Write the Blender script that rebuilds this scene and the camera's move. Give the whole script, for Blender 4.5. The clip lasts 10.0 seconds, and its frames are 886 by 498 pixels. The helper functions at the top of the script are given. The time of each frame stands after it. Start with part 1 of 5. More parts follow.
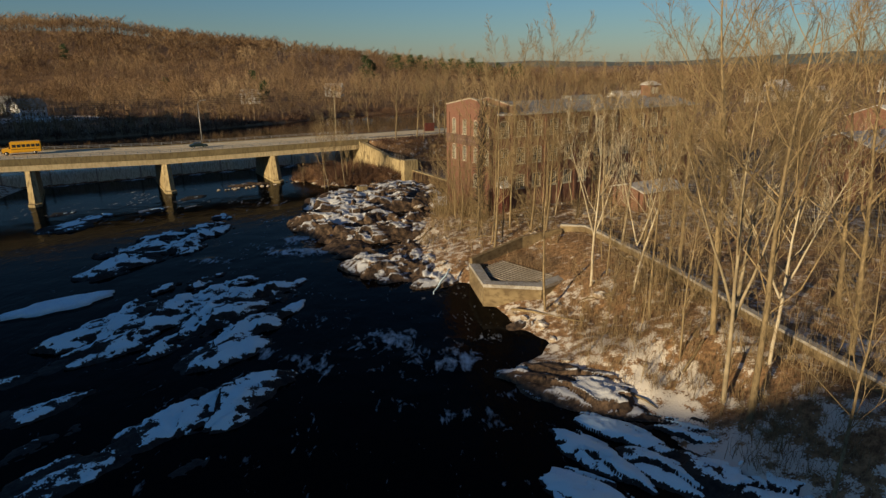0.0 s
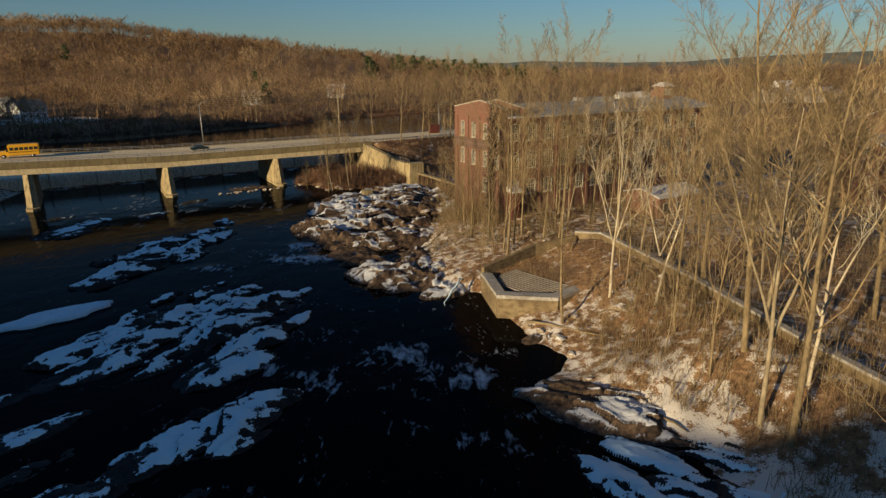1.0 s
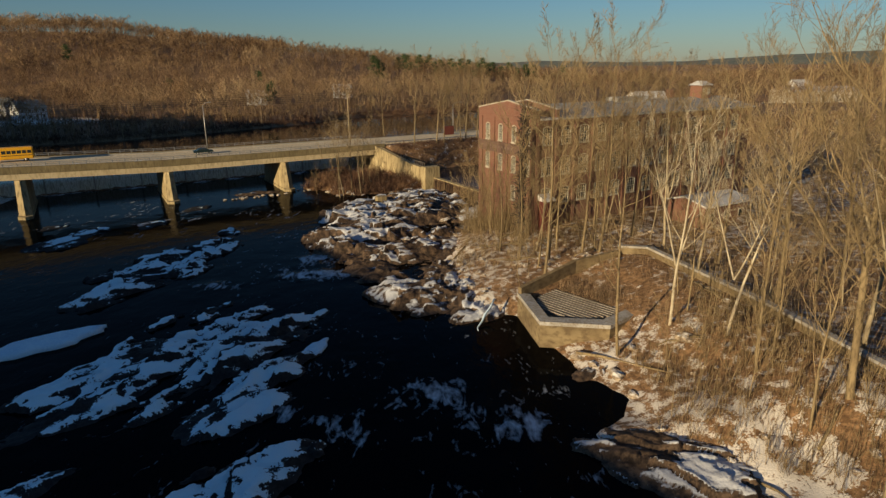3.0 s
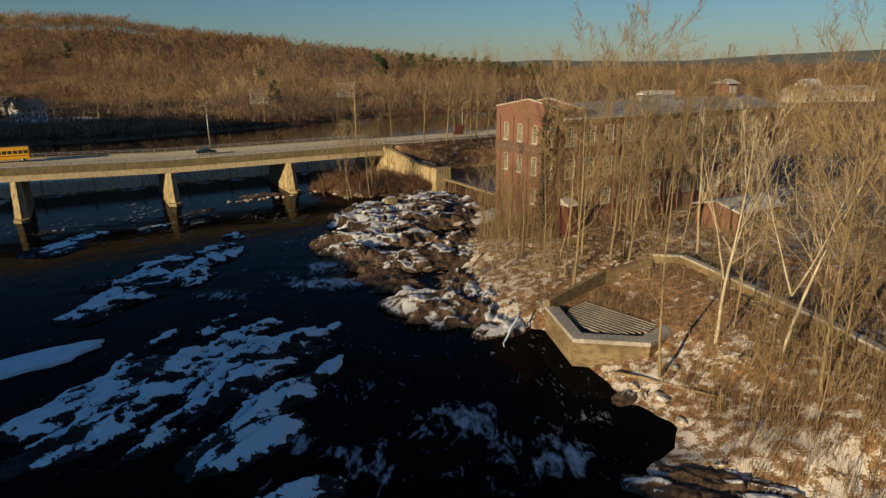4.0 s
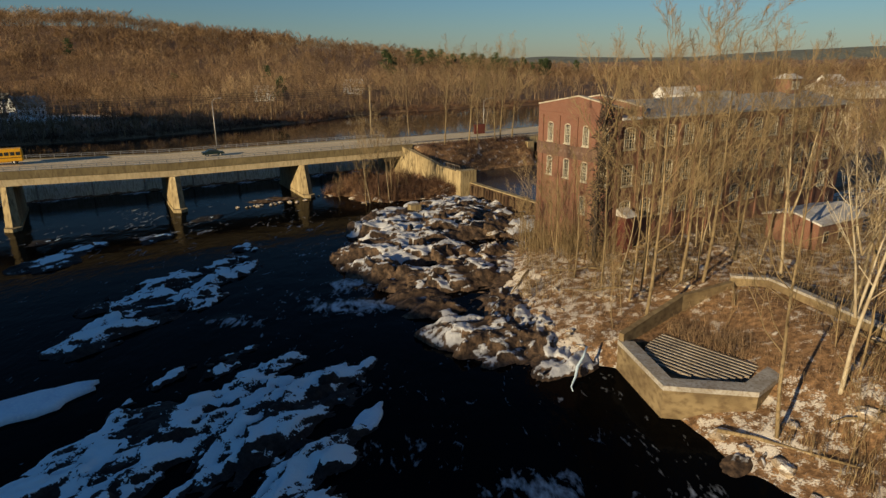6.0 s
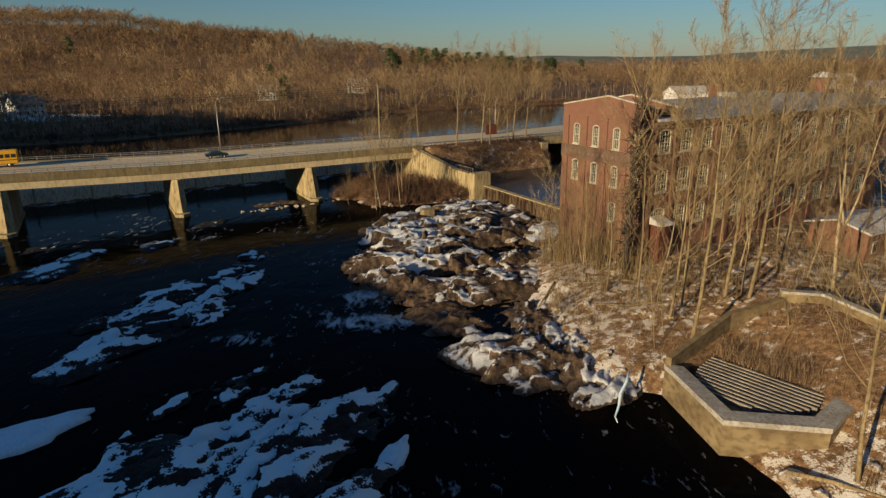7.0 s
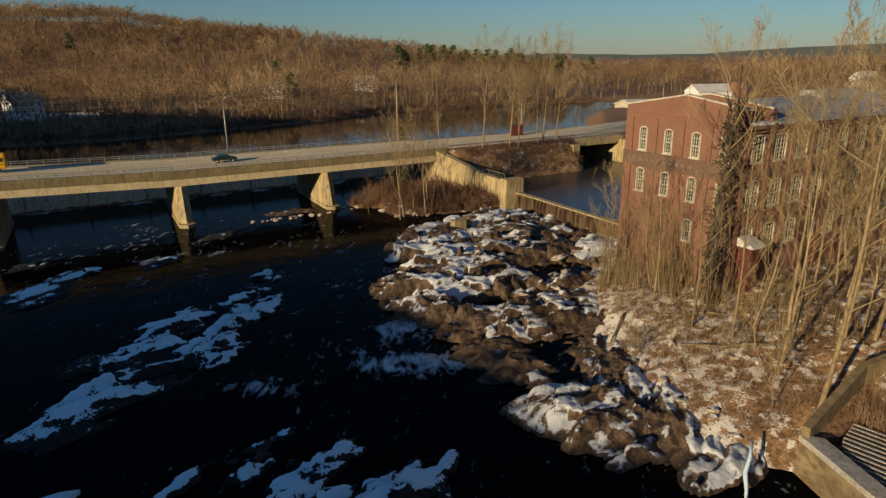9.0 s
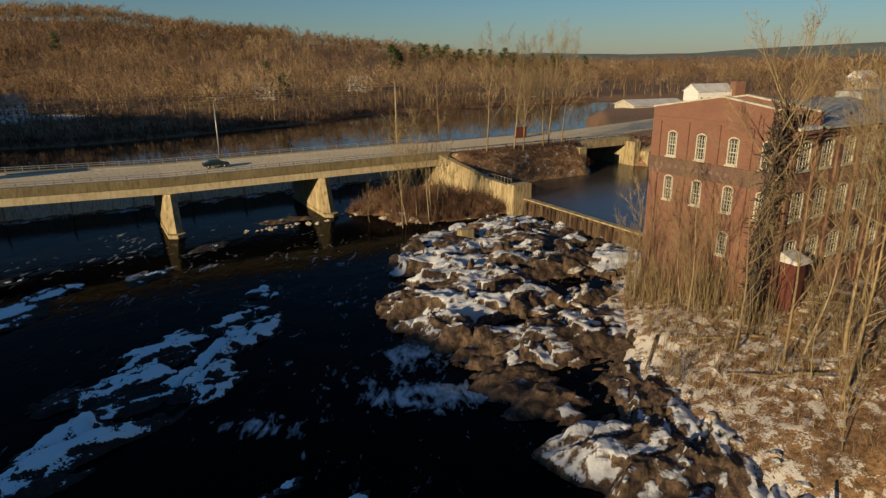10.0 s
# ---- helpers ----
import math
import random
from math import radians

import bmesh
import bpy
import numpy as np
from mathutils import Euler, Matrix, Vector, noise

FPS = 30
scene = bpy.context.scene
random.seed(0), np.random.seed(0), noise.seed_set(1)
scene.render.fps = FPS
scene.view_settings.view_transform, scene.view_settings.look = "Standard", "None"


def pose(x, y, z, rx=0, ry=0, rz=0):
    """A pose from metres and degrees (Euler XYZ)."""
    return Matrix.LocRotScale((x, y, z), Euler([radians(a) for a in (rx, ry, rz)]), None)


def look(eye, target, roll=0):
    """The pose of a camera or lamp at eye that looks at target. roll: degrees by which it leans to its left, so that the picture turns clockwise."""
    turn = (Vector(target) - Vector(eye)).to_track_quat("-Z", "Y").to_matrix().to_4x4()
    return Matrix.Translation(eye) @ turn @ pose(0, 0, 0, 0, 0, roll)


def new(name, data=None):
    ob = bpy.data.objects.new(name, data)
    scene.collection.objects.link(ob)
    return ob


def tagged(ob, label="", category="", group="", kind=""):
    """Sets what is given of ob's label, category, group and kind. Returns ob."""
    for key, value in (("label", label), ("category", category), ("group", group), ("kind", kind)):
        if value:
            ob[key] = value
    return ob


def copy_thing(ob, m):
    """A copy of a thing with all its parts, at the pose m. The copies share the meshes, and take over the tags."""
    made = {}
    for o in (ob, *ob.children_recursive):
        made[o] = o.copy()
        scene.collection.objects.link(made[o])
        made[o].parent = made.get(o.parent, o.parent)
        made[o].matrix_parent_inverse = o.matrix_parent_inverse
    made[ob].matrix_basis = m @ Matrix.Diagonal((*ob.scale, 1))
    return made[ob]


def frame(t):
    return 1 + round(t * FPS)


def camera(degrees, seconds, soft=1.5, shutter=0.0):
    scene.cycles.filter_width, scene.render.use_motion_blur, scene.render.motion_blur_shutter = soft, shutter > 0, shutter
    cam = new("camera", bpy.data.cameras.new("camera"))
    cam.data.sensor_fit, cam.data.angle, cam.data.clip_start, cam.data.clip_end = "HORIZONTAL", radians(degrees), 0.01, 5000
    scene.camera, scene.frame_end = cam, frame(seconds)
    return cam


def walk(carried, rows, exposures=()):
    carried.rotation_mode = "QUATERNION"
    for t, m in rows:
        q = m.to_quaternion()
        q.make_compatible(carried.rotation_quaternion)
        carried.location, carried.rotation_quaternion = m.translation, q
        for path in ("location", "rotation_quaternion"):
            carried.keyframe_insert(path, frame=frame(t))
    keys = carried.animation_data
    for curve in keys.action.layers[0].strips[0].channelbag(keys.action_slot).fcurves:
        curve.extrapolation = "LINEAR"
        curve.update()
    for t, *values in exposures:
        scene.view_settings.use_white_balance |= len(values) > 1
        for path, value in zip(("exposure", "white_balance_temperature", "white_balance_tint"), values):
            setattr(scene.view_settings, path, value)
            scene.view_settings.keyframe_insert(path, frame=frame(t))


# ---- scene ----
cam = camera(71.0, 10.0, soft=1.4)
METRES, EYE, TILT, LEAN, TURN = 55.0, 29.0, 0.0, 0.0, 0.0
ROWS = [
    (0.0, 0.0, 0.0, 0.0, -0.14, -16.54, 0.46),
    (0.5, -0.0102, 0.0281, 0.0004, -0.07, -16.49, 0.49),
    (1.0, -0.0223, 0.0615, 0.0013, -0.02, -16.48, 0.49),
    (1.5, -0.0358, 0.0987, 0.0007, 0.04, -16.46, 0.5),
    (2.0, -0.0507, 0.1378, -0.0006, 0.1, -16.47, 0.54),
    (2.5, -0.0668, 0.1795, -0.0031, 0.16, -16.48, 0.58),
    (4.0, -0.1284, 0.3164, -0.0121, 0.32, -16.55, 0.51),
    (4.5, -0.1522, 0.3639, -0.0158, 0.34, -16.64, 0.56),
    (5.0, -0.1746, 0.4111, -0.0178, 0.4, -16.73, 0.55),
    (5.5, -0.1957, 0.4596, -0.0191, 0.48, -16.79, 0.55),
    (7.0, -0.2608, 0.6049, -0.0241, 0.67, -16.9, 0.56),
    (7.5, -0.2842, 0.6542, -0.0258, 0.74, -16.94, 0.53),
    (8.0, -0.3075, 0.705, -0.028, 0.81, -16.98, 0.54),
    (8.5, -0.3308, 0.7566, -0.0303, 0.86, -17.02, 0.56),
    (9.0, -0.3544, 0.8087, -0.0324, 0.85, -17.08, 0.52),
    (9.5, -0.3763, 0.8611, -0.0325, 0.65, -17.13, 0.55),
    (10.0, -0.397, 0.9163, -0.0335, 0.02, -17.1, 0.6),
]
walk(cam, [(t, pose(0, 0, EYE, TILT, LEAN, TURN) @ pose(METRES * x, METRES * y, METRES * z, 90 + pitch, roll, yaw)) for t, x, y, z, yaw, pitch, roll in ROWS])

# ---- light: low winter sun from the south-west, clear sky ----
SUN_AZ, SUN_EL = 222.5, 12.6
world = bpy.data.worlds.new("sky")
scene.world = world
world.use_nodes = True
wn = world.node_tree.nodes
sky = wn.new("ShaderNodeTexSky")
sky.sky_type = "NISHITA"
sky.sun_disc = False
sky.sun_elevation, sky.sun_rotation = radians(SUN_EL), radians(SUN_AZ)
sky.altitude, sky.air_density, sky.dust_density, sky.ozone_density = 200, 1.2, 0.1, 6.0
wn["Background"].inputs["Strength"].default_value = 0.068
world.node_tree.links.new(sky.outputs[0], wn["Background"].inputs["Color"])
sun_az, sun_el = radians(SUN_AZ), radians(SUN_EL)
to_sun = Vector((math.sin(sun_az) * math.cos(sun_el), math.cos(sun_az) * math.cos(sun_el), math.sin(sun_el)))
sun = new("sun", bpy.data.lights.new("sun", "SUN"))
sun.data.energy, sun.data.angle, sun.data.color = 5.6, radians(0.6), (1.0, 0.79, 0.49)
sun.matrix_world = look(to_sun * 300, (0, 0, 0))
scene.view_settings.exposure = 0.16

# ---- materials ----
def nodes_of(name):
    m = bpy.data.materials.new(name)
    m.use_nodes = True
    return m, m.node_tree.nodes, m.node_tree.links, m.node_tree.nodes["Principled BSDF"]


def mottled(name, c1, c2, scale=1.0, rough=0.85, bump=0.3, fine=8.0, stretch=(1, 1, 1), c3=None, metal=0.0, spec=0.3, vary=0.0, contrast=(0.35, 0.65), dist=0.1):
    """Two or three colours mixed by a broad and a fine noise, with a relief."""
    m, n, l, p = nodes_of(name)
    tc, mp = n.new("ShaderNodeTexCoord"), n.new("ShaderNodeMapping")
    mp.inputs["Scale"].default_value = stretch
    l.new(tc.outputs["Object"], mp.inputs[0])
    a, b = n.new("ShaderNodeTexNoise"), n.new("ShaderNodeTexNoise")
    a.inputs["Scale"].default_value, a.inputs["Detail"].default_value = scale, 5
    b.inputs["Scale"].default_value, b.inputs["Detail"].default_value = scale * fine, 4
    l.new(mp.outputs[0], a.inputs["Vector"]), l.new(mp.outputs[0], b.inputs["Vector"])
    r = n.new("ShaderNodeMapRange")
    r.inputs[1].default_value, r.inputs[2].default_value = contrast
    l.new(a.outputs[0], r.inputs[0])
    mix = n.new("ShaderNodeMix")
    mix.data_type = "RGBA"
    mix.inputs[6].default_value, mix.inputs[7].default_value = (*c1, 1), (*c2, 1)
    l.new(r.outputs[0], mix.inputs[0])
    out = mix.outputs[2]
    r2 = n.new("ShaderNodeMapRange")
    r2.inputs[1].default_value, r2.inputs[2].default_value = 0.45, 0.7
    l.new(b.outputs[0], r2.inputs[0])
    mix2 = n.new("ShaderNodeMix")
    mix2.data_type = "RGBA"
    mix2.inputs[7].default_value = (*(c3 or [0.6 * v for v in c1]), 1)
    l.new(out, mix2.inputs[6]), l.new(r2.outputs[0], mix2.inputs[0])
    out = mix2.outputs[2]
    if vary:
        info, hsv = n.new("ShaderNodeObjectInfo"), n.new("ShaderNodeHueSaturation")
        rr = n.new("ShaderNodeMapRange")
        rr.inputs[3].default_value, rr.inputs[4].default_value = 1 - vary, 1 + vary
        l.new(info.outputs["Random"], rr.inputs[0]), l.new(rr.outputs[0], hsv.inputs["Value"])
        l.new(out, hsv.inputs["Color"])
        out = hsv.outputs[0]
    l.new(out, p.inputs["Base Color"])
    p.inputs["Roughness"].default_value, p.inputs["Metallic"].default_value = rough, metal
    p.inputs["Specular IOR Level"].default_value = spec
    bp = n.new("ShaderNodeBump")
    bp.inputs["Strength"].default_value, bp.inputs["Distance"].default_value = bump, dist
    l.new(b.outputs[0], bp.inputs["Height"]), l.new(bp.outputs[0], p.inputs["Normal"])
    return m


def snowy(name, dark, mid, snow=(0.78, 0.8, 0.84), scale=0.5, sharp=0.08, stretch=(1, 1, 1), rough=0.8, spec=0.35, fray=(1.3, 0.7)):
    """Rock or litter under broken snow: the cover is the mesh's own 'snow' value, frayed by noise."""
    m, n, l, p = nodes_of(name)
    tc, mp = n.new("ShaderNodeTexCoord"), n.new("ShaderNodeMapping")
    mp.inputs["Scale"].default_value = stretch
    l.new(tc.outputs["Object"], mp.inputs[0])
    a, b, c = [n.new("ShaderNodeTexNoise") for _ in range(3)]
    for q, sc, de in ((a, scale, 6), (b, scale * 7, 4), (c, scale * 2.3, 7)):
        q.inputs["Scale"].default_value, q.inputs["Detail"].default_value = sc, de
        l.new(mp.outputs[0], q.inputs["Vector"])
    mix = n.new("ShaderNodeMix")
    mix.data_type = "RGBA"
    mix.inputs[6].default_value, mix.inputs[7].default_value = (*dark, 1), (*mid, 1)
    r = n.new("ShaderNodeMapRange")
    r.inputs[1].default_value, r.inputs[2].default_value = 0.38, 0.62
    l.new(c.outputs[0], r.inputs[0]), l.new(r.outputs[0], mix.inputs[0])
    mixf = n.new("ShaderNodeMix")
    mixf.data_type = "RGBA"
    mixf.inputs[7].default_value = (*[0.45 * v for v in dark], 1)
    rf = n.new("ShaderNodeMapRange")
    rf.inputs[1].default_value, rf.inputs[2].default_value = 0.5, 0.75
    l.new(b.outputs[0], rf.inputs[0]), l.new(rf.outputs[0], mixf.inputs[0]), l.new(mix.outputs[2], mixf.inputs[6])
    at = n.new("ShaderNodeAttribute")
    at.attribute_name = "snow"
    add = n.new("ShaderNodeMath")
    add.operation = "ADD"
    sub = n.new("ShaderNodeMath")
    sub.operation = "MULTIPLY_ADD"
    sub.inputs[1].default_value, sub.inputs[2].default_value = fray[0], -fray[0] / 2
    l.new(a.outputs[0], sub.inputs[0])
    sub2 = n.new("ShaderNodeMath")
    sub2.operation = "MULTIPLY_ADD"
    sub2.inputs[1].default_value, sub2.inputs[2].default_value = fray[1], -fray[1] / 2
    l.new(b.outputs[0], sub2.inputs[0])
    add2 = n.new("ShaderNodeMath")
    add2.operation = "ADD"
    l.new(sub.outputs[0], add.inputs[0]), l.new(at.outputs["Fac"], add.inputs[1])
    l.new(add.outputs[0], add2.inputs[0]), l.new(sub2.outputs[0], add2.inputs[1])
    edge = n.new("ShaderNodeMapRange")
    edge.inputs[1].default_value, edge.inputs[2].default_value = 0.5 - sharp, 0.5 + sharp
    l.new(add2.outputs[0], edge.inputs[0])
    fin = n.new("ShaderNodeMix")
    fin.data_type = "RGBA"
    fin.inputs[7].default_value = (*snow, 1)
    l.new(mixf.outputs[2], fin.inputs[6]), l.new(edge.outputs[0], fin.inputs[0])
    l.new(fin.outputs[2], p.inputs["Base Color"])
    p.inputs["Roughness"].default_value = rough
    p.inputs["Specular IOR Level"].default_value = spec
    bp = n.new("ShaderNodeBump")
    bp.inputs["Strength"].default_value, bp.inputs["Distance"].default_value = 0.5, 0.12
    hs = n.new("ShaderNodeMath")
    hs.operation = "MULTIPLY_ADD"
    hs.inputs[1].default_value = 0.5
    l.new(edge.outputs[0], hs.inputs[0]), l.new(b.outputs[0], hs.inputs[2])
    l.new(hs.outputs[0], bp.inputs["Height"]), l.new(bp.outputs[0], p.inputs["Normal"])
    return m


def water_material(name, base=(0.002, 0.0022, 0.0024), rough=0.06, wave=0.5, foam=True, gloss=0.024):
    m, n, l, p = nodes_of(name)
    tc = n.new("ShaderNodeTexCoord")
    mp = n.new("ShaderNodeMapping")
    mp.inputs["Scale"].default_value = (1.0, 0.45, 1.0)
    mp.inputs["Rotation"].default_value = (0, 0, radians(15))
    l.new(tc.outputs["Object"], mp.inputs[0])
    a, b, c = [n.new("ShaderNodeTexNoise") for _ in range(3)]
    for q, sc, de in ((a, 0.35, 3), (b, 1.7, 4), (c, 0.65, 9)):
        q.inputs["Scale"].default_value, q.inputs["Detail"].default_value = sc, de
        l.new(mp.outputs[0], q.inputs["Vector"])
    c.inputs["Distortion"].default_value = 1.5
    h = n.new("ShaderNodeMath")
    h.operation = "MULTIPLY_ADD"
    h.inputs[1].default_value = 1.6
    l.new(a.outputs[0], h.inputs[0]), l.new(b.outputs[0], h.inputs[2])
    bp = n.new("ShaderNodeBump")
    bp.inputs["Strength"].default_value, bp.inputs["Distance"].default_value = wave * 0.5, 0.12
    l.new(h.outputs[0], bp.inputs["Height"]), l.new(bp.outputs[0], p.inputs["Normal"])
    p.inputs["Base Color"].default_value = (*base, 1)
    p.inputs["Roughness"].default_value, p.inputs["IOR"].default_value = rough, 1.33
    p.inputs["Specular IOR Level"].default_value = gloss
    if foam:
        at = n.new("ShaderNodeAttribute")
        at.attribute_name = "foam"
        add = n.new("ShaderNodeMath")
        add.operation = "ADD"
        # torn white water: a broad and a fine noise over the mesh's own foam value
        broad, torn, fizz = [n.new("ShaderNodeMath") for _ in range(3)]
        broad.operation, torn.operation = "MULTIPLY_ADD", "MULTIPLY_ADD"
        broad.inputs[1].default_value, broad.inputs[2].default_value = 2.7, -1.35
        torn.inputs[1].default_value, torn.inputs[2].default_value = 0.9, -0.45
        d = n.new("ShaderNodeTexNoise")
        d.inputs["Scale"].default_value, d.inputs["Detail"].default_value = 3.2, 6
        l.new(mp.outputs[0], d.inputs["Vector"])
        l.new(c.outputs[0], broad.inputs[0]), l.new(d.outputs[0], torn.inputs[0])
        l.new(broad.outputs[0], fizz.inputs[0]), l.new(torn.outputs[0], fizz.inputs[1])
        l.new(at.outputs["Fac"], add.inputs[0]), l.new(fizz.outputs[0], add.inputs[1])
        edge = n.new("ShaderNodeMapRange")
        edge.inputs[1].default_value, edge.inputs[2].default_value = 0.52, 1.3
        l.new(add.outputs[0], edge.inputs[0])
        mix = n.new("ShaderNodeMix")
        mix.data_type = "RGBA"
        mix.inputs[6].default_value, mix.inputs[7].default_value = (*base, 1), (0.62, 0.66, 0.68, 1)
        l.new(edge.outputs[0], mix.inputs[0]), l.new(mix.outputs[2], p.inputs["Base Color"])
        rr = n.new("ShaderNodeMapRange")
        rr.inputs[3].default_value, rr.inputs[4].default_value = rough, 0.7
        l.new(edge.outputs[0], rr.inputs[0]), l.new(rr.outputs[0], p.inputs["Roughness"])
    return m


def brick_material(name):
    m, n, l, p = nodes_of(name)
    tc, br = n.new("ShaderNodeTexCoord"), n.new("ShaderNodeTexBrick")
    sx = n.new("ShaderNodeSeparateXYZ")
    l.new(tc.outputs["Object"], sx.inputs[0])
    ad = n.new("ShaderNodeMath")
    l.new(sx.outputs[0], ad.inputs[0]), l.new(sx.outputs[1], ad.inputs[1])
    cx = n.new("ShaderNodeCombineXYZ")
    l.new(ad.outputs[0], cx.inputs[0]), l.new(sx.outputs[2], cx.inputs[1])
    l.new(cx.outputs[0], br.inputs["Vector"])
    br.inputs["Scale"].default_value = 1.0
    br.inputs["Brick Width"].default_value, br.inputs["Row Height"].default_value, br.inputs["Mortar Size"].default_value = 0.22, 0.075, 0.008
    br.inputs["Color1"].default_value, br.inputs["Color2"].default_value = (0.2, 0.083, 0.05, 1), (0.15, 0.063, 0.04, 1)
    br.inputs["Mortar"].default_value = (0.21, 0.13, 0.09, 1)
    a = n.new("ShaderNodeTexNoise")
    a.inputs["Scale"].default_value, a.inputs["Detail"].default_value = 0.35, 7
    l.new(tc.outputs["Object"], a.inputs["Vector"])
    r = n.new("ShaderNodeMapRange")
    r.inputs[1].default_value, r.inputs[2].default_value = 0.5, 0.72
    r.inputs[4].default_value = 0.6
    l.new(a.outputs[0], r.inputs[0])
    mix = n.new("ShaderNodeMix")
    mix.data_type = "RGBA"
    mix.inputs[7].default_value = (0.12, 0.06, 0.042, 1)
    l.new(br.outputs[0], mix.inputs[6]), l.new(r.outputs[0], mix.inputs[0])
    l.new(mix.outputs[2], p.inputs["Base Color"])
    p.inputs["Roughness"].default_value = 0.9
    bp = n.new("ShaderNodeBump")
    bp.inputs["Strength"].default_value, bp.inputs["Distance"].default_value = 0.4, 0.01
    l.new(br.outputs["Fac"], bp.inputs["Height"])
    bp.invert = True
    l.new(bp.outputs[0], p.inputs["Normal"])
    return m


# cyan snow tint puts the blue of the shade into the colour
M_ROCK = snowy("wet_ledge_rock", (0.012, 0.011, 0.01), (0.034, 0.028, 0.022), (0.74, 0.9, 0.93), scale=0.8, sharp=0.035)
M_SHELF = snowy("tan_ledge_rock", (0.032, 0.021, 0.014), (0.15, 0.096, 0.057), (0.56, 0.57, 0.58), scale=0.55, sharp=0.07, fray=(0.7, 0.35))
# cream snow tint puts the warmth of the sunlit bank into the colour
M_GROUND = snowy("leaf_litter_and_snow", (0.14, 0.077, 0.035), (0.34, 0.2, 0.096), (0.7, 0.64, 0.55), scale=0.9, sharp=0.06)
M_PALEROCK = snowy("pale_boulder_rock", (0.24, 0.18, 0.12), (0.46, 0.37, 0.26), (0.7, 0.67, 0.62), scale=1.2)
M_ICE = mottled("snow_ice", (0.7, 0.86, 0.92), (0.58, 0.74, 0.84), 0.5, 0.6, 0.4, c3=(0.76, 0.9, 0.94))
M_WATER = water_material("dark_river_water")
# brown base colour paints in the reflection of the woods
M_UP = water_material("woods_tinted_water", (0.022, 0.014, 0.009), 0.05, 0.1, False, 0.3)
M_CALM = water_material("calm_water", (0.04, 0.035, 0.03), 0.22, 0.6, False, 0.5)
M_FALL = mottled("falling_water", (0.5, 0.46, 0.29), (0.9, 0.88, 0.74), 1.1, 0.5, 0.5, 3.0, (3.0, 3.0, 0.1), (0.6, 0.56, 0.42), contrast=(0.36, 0.54), spec=0.1)
M_CONC = mottled("weathered_concrete", (0.43, 0.345, 0.19), (0.3, 0.23, 0.12), 0.5, 0.9, 0.3, 5.0, (1, 1, 0.2), (0.13, 0.095, 0.05))
M_GIRDER = mottled("buff_concrete_girder", (0.64, 0.52, 0.31), (0.55, 0.44, 0.26), 0.3, 0.9, 0.2, 8.0, (1, 1, 0.4), (0.44, 0.34, 0.19))
M_FASCIA = mottled("stained_edge_beam", (0.2, 0.158, 0.078), (0.27, 0.213, 0.108), 0.4, 0.9, 0.3, 6.0, (1, 1, 0.3), (0.14, 0.105, 0.055))
M_BASIN = mottled("brown_stained_concrete", (0.27, 0.205, 0.11), (0.16, 0.115, 0.06), 0.35, 0.9, 0.3, 4.0, (1, 1, 1.6), (0.13, 0.09, 0.048))
M_CONC_L = mottled("pale_concrete", (0.5, 0.45, 0.36), (0.42, 0.37, 0.28), 0.3, 0.9, 0.2, 8.0)
M_STAIN = mottled("rust_stained_concrete", (0.02, 0.012, 0.007), (0.105, 0.07, 0.038), 0.9, 0.9, 0.4, 3.0, (1.6, 1.6, 0.14), (0.07, 0.035, 0.02), contrast=(0.42, 0.58))
M_DUST = mottled("snow_dusted_concrete", (0.33, 0.3, 0.25), (0.46, 0.44, 0.4), 0.9, 0.9, 0.3, 5.0, c3=(0.26, 0.215, 0.16))
# paving colour raised and warmed to make up for weak low sun
M_ASPHALT = mottled("pale_cream_paving", (0.62, 0.5, 0.32), (0.72, 0.6, 0.4), 0.15, 0.92, 0.15, 14.0)
M_STEEL = mottled("galvanised_steel", (0.42, 0.41, 0.39), (0.35, 0.34, 0.32), 1.0, 0.5, 0.1, metal=0.6)
M_BEAM = mottled("rusty_steel_beam", (0.2, 0.15, 0.11), (0.3, 0.25, 0.2), 0.8, 0.8, 0.3)
M_BRICK = brick_material("red_mill_brick")
M_TRIM = mottled("cream_painted_wood", (0.52, 0.48, 0.38), (0.44, 0.4, 0.31), 1.0, 0.6, 0.1)
M_GLASS, _n, _l, _p = nodes_of("window_glass")
_p.inputs["Base Color"].default_value = (0.03, 0.035, 0.035, 1)
_p.inputs["Roughness"].default_value = 0.08
M_ROOF = mottled("grey_membrane_roof", (0.3, 0.3, 0.28), (0.38, 0.37, 0.34), 0.2, 0.9, 0.2)
M_SNOWROOF = mottled("snow_on_roof", (0.62, 0.61, 0.59), (0.42, 0.39, 0.35), 0.25, 0.8, 0.3)
M_DARK = mottled("dark_opening", (0.012, 0.011, 0.01), (0.02, 0.018, 0.016), 1, 0.9)
M_BARK = mottled("grey_brown_bark", (0.18, 0.132, 0.07), (0.3, 0.225, 0.12), 1.5, 0.9, 0.5, 5.0, (1, 1, 0.3), vary=0.2)
M_PALE = mottled("pale_sycamore_bark", (0.38, 0.31, 0.195), (0.22, 0.165, 0.095), 0.9, 0.85, 0.3, 4.0, (1, 1, 0.5), vary=0.1)
M_TWIG = mottled("bare_twigs", (0.2, 0.142, 0.072), (0.31, 0.228, 0.12), 0.5, 0.9, 0.0, vary=0.2)
M_VINE = mottled("dark_vine_stems", (0.035, 0.028, 0.022), (0.07, 0.05, 0.035), 1.0, 0.9, 0.4)
M_BRUSH = mottled("dry_brush", (0.27, 0.175, 0.095), (0.38, 0.26, 0.15), 0.3, 0.9, 0.0)
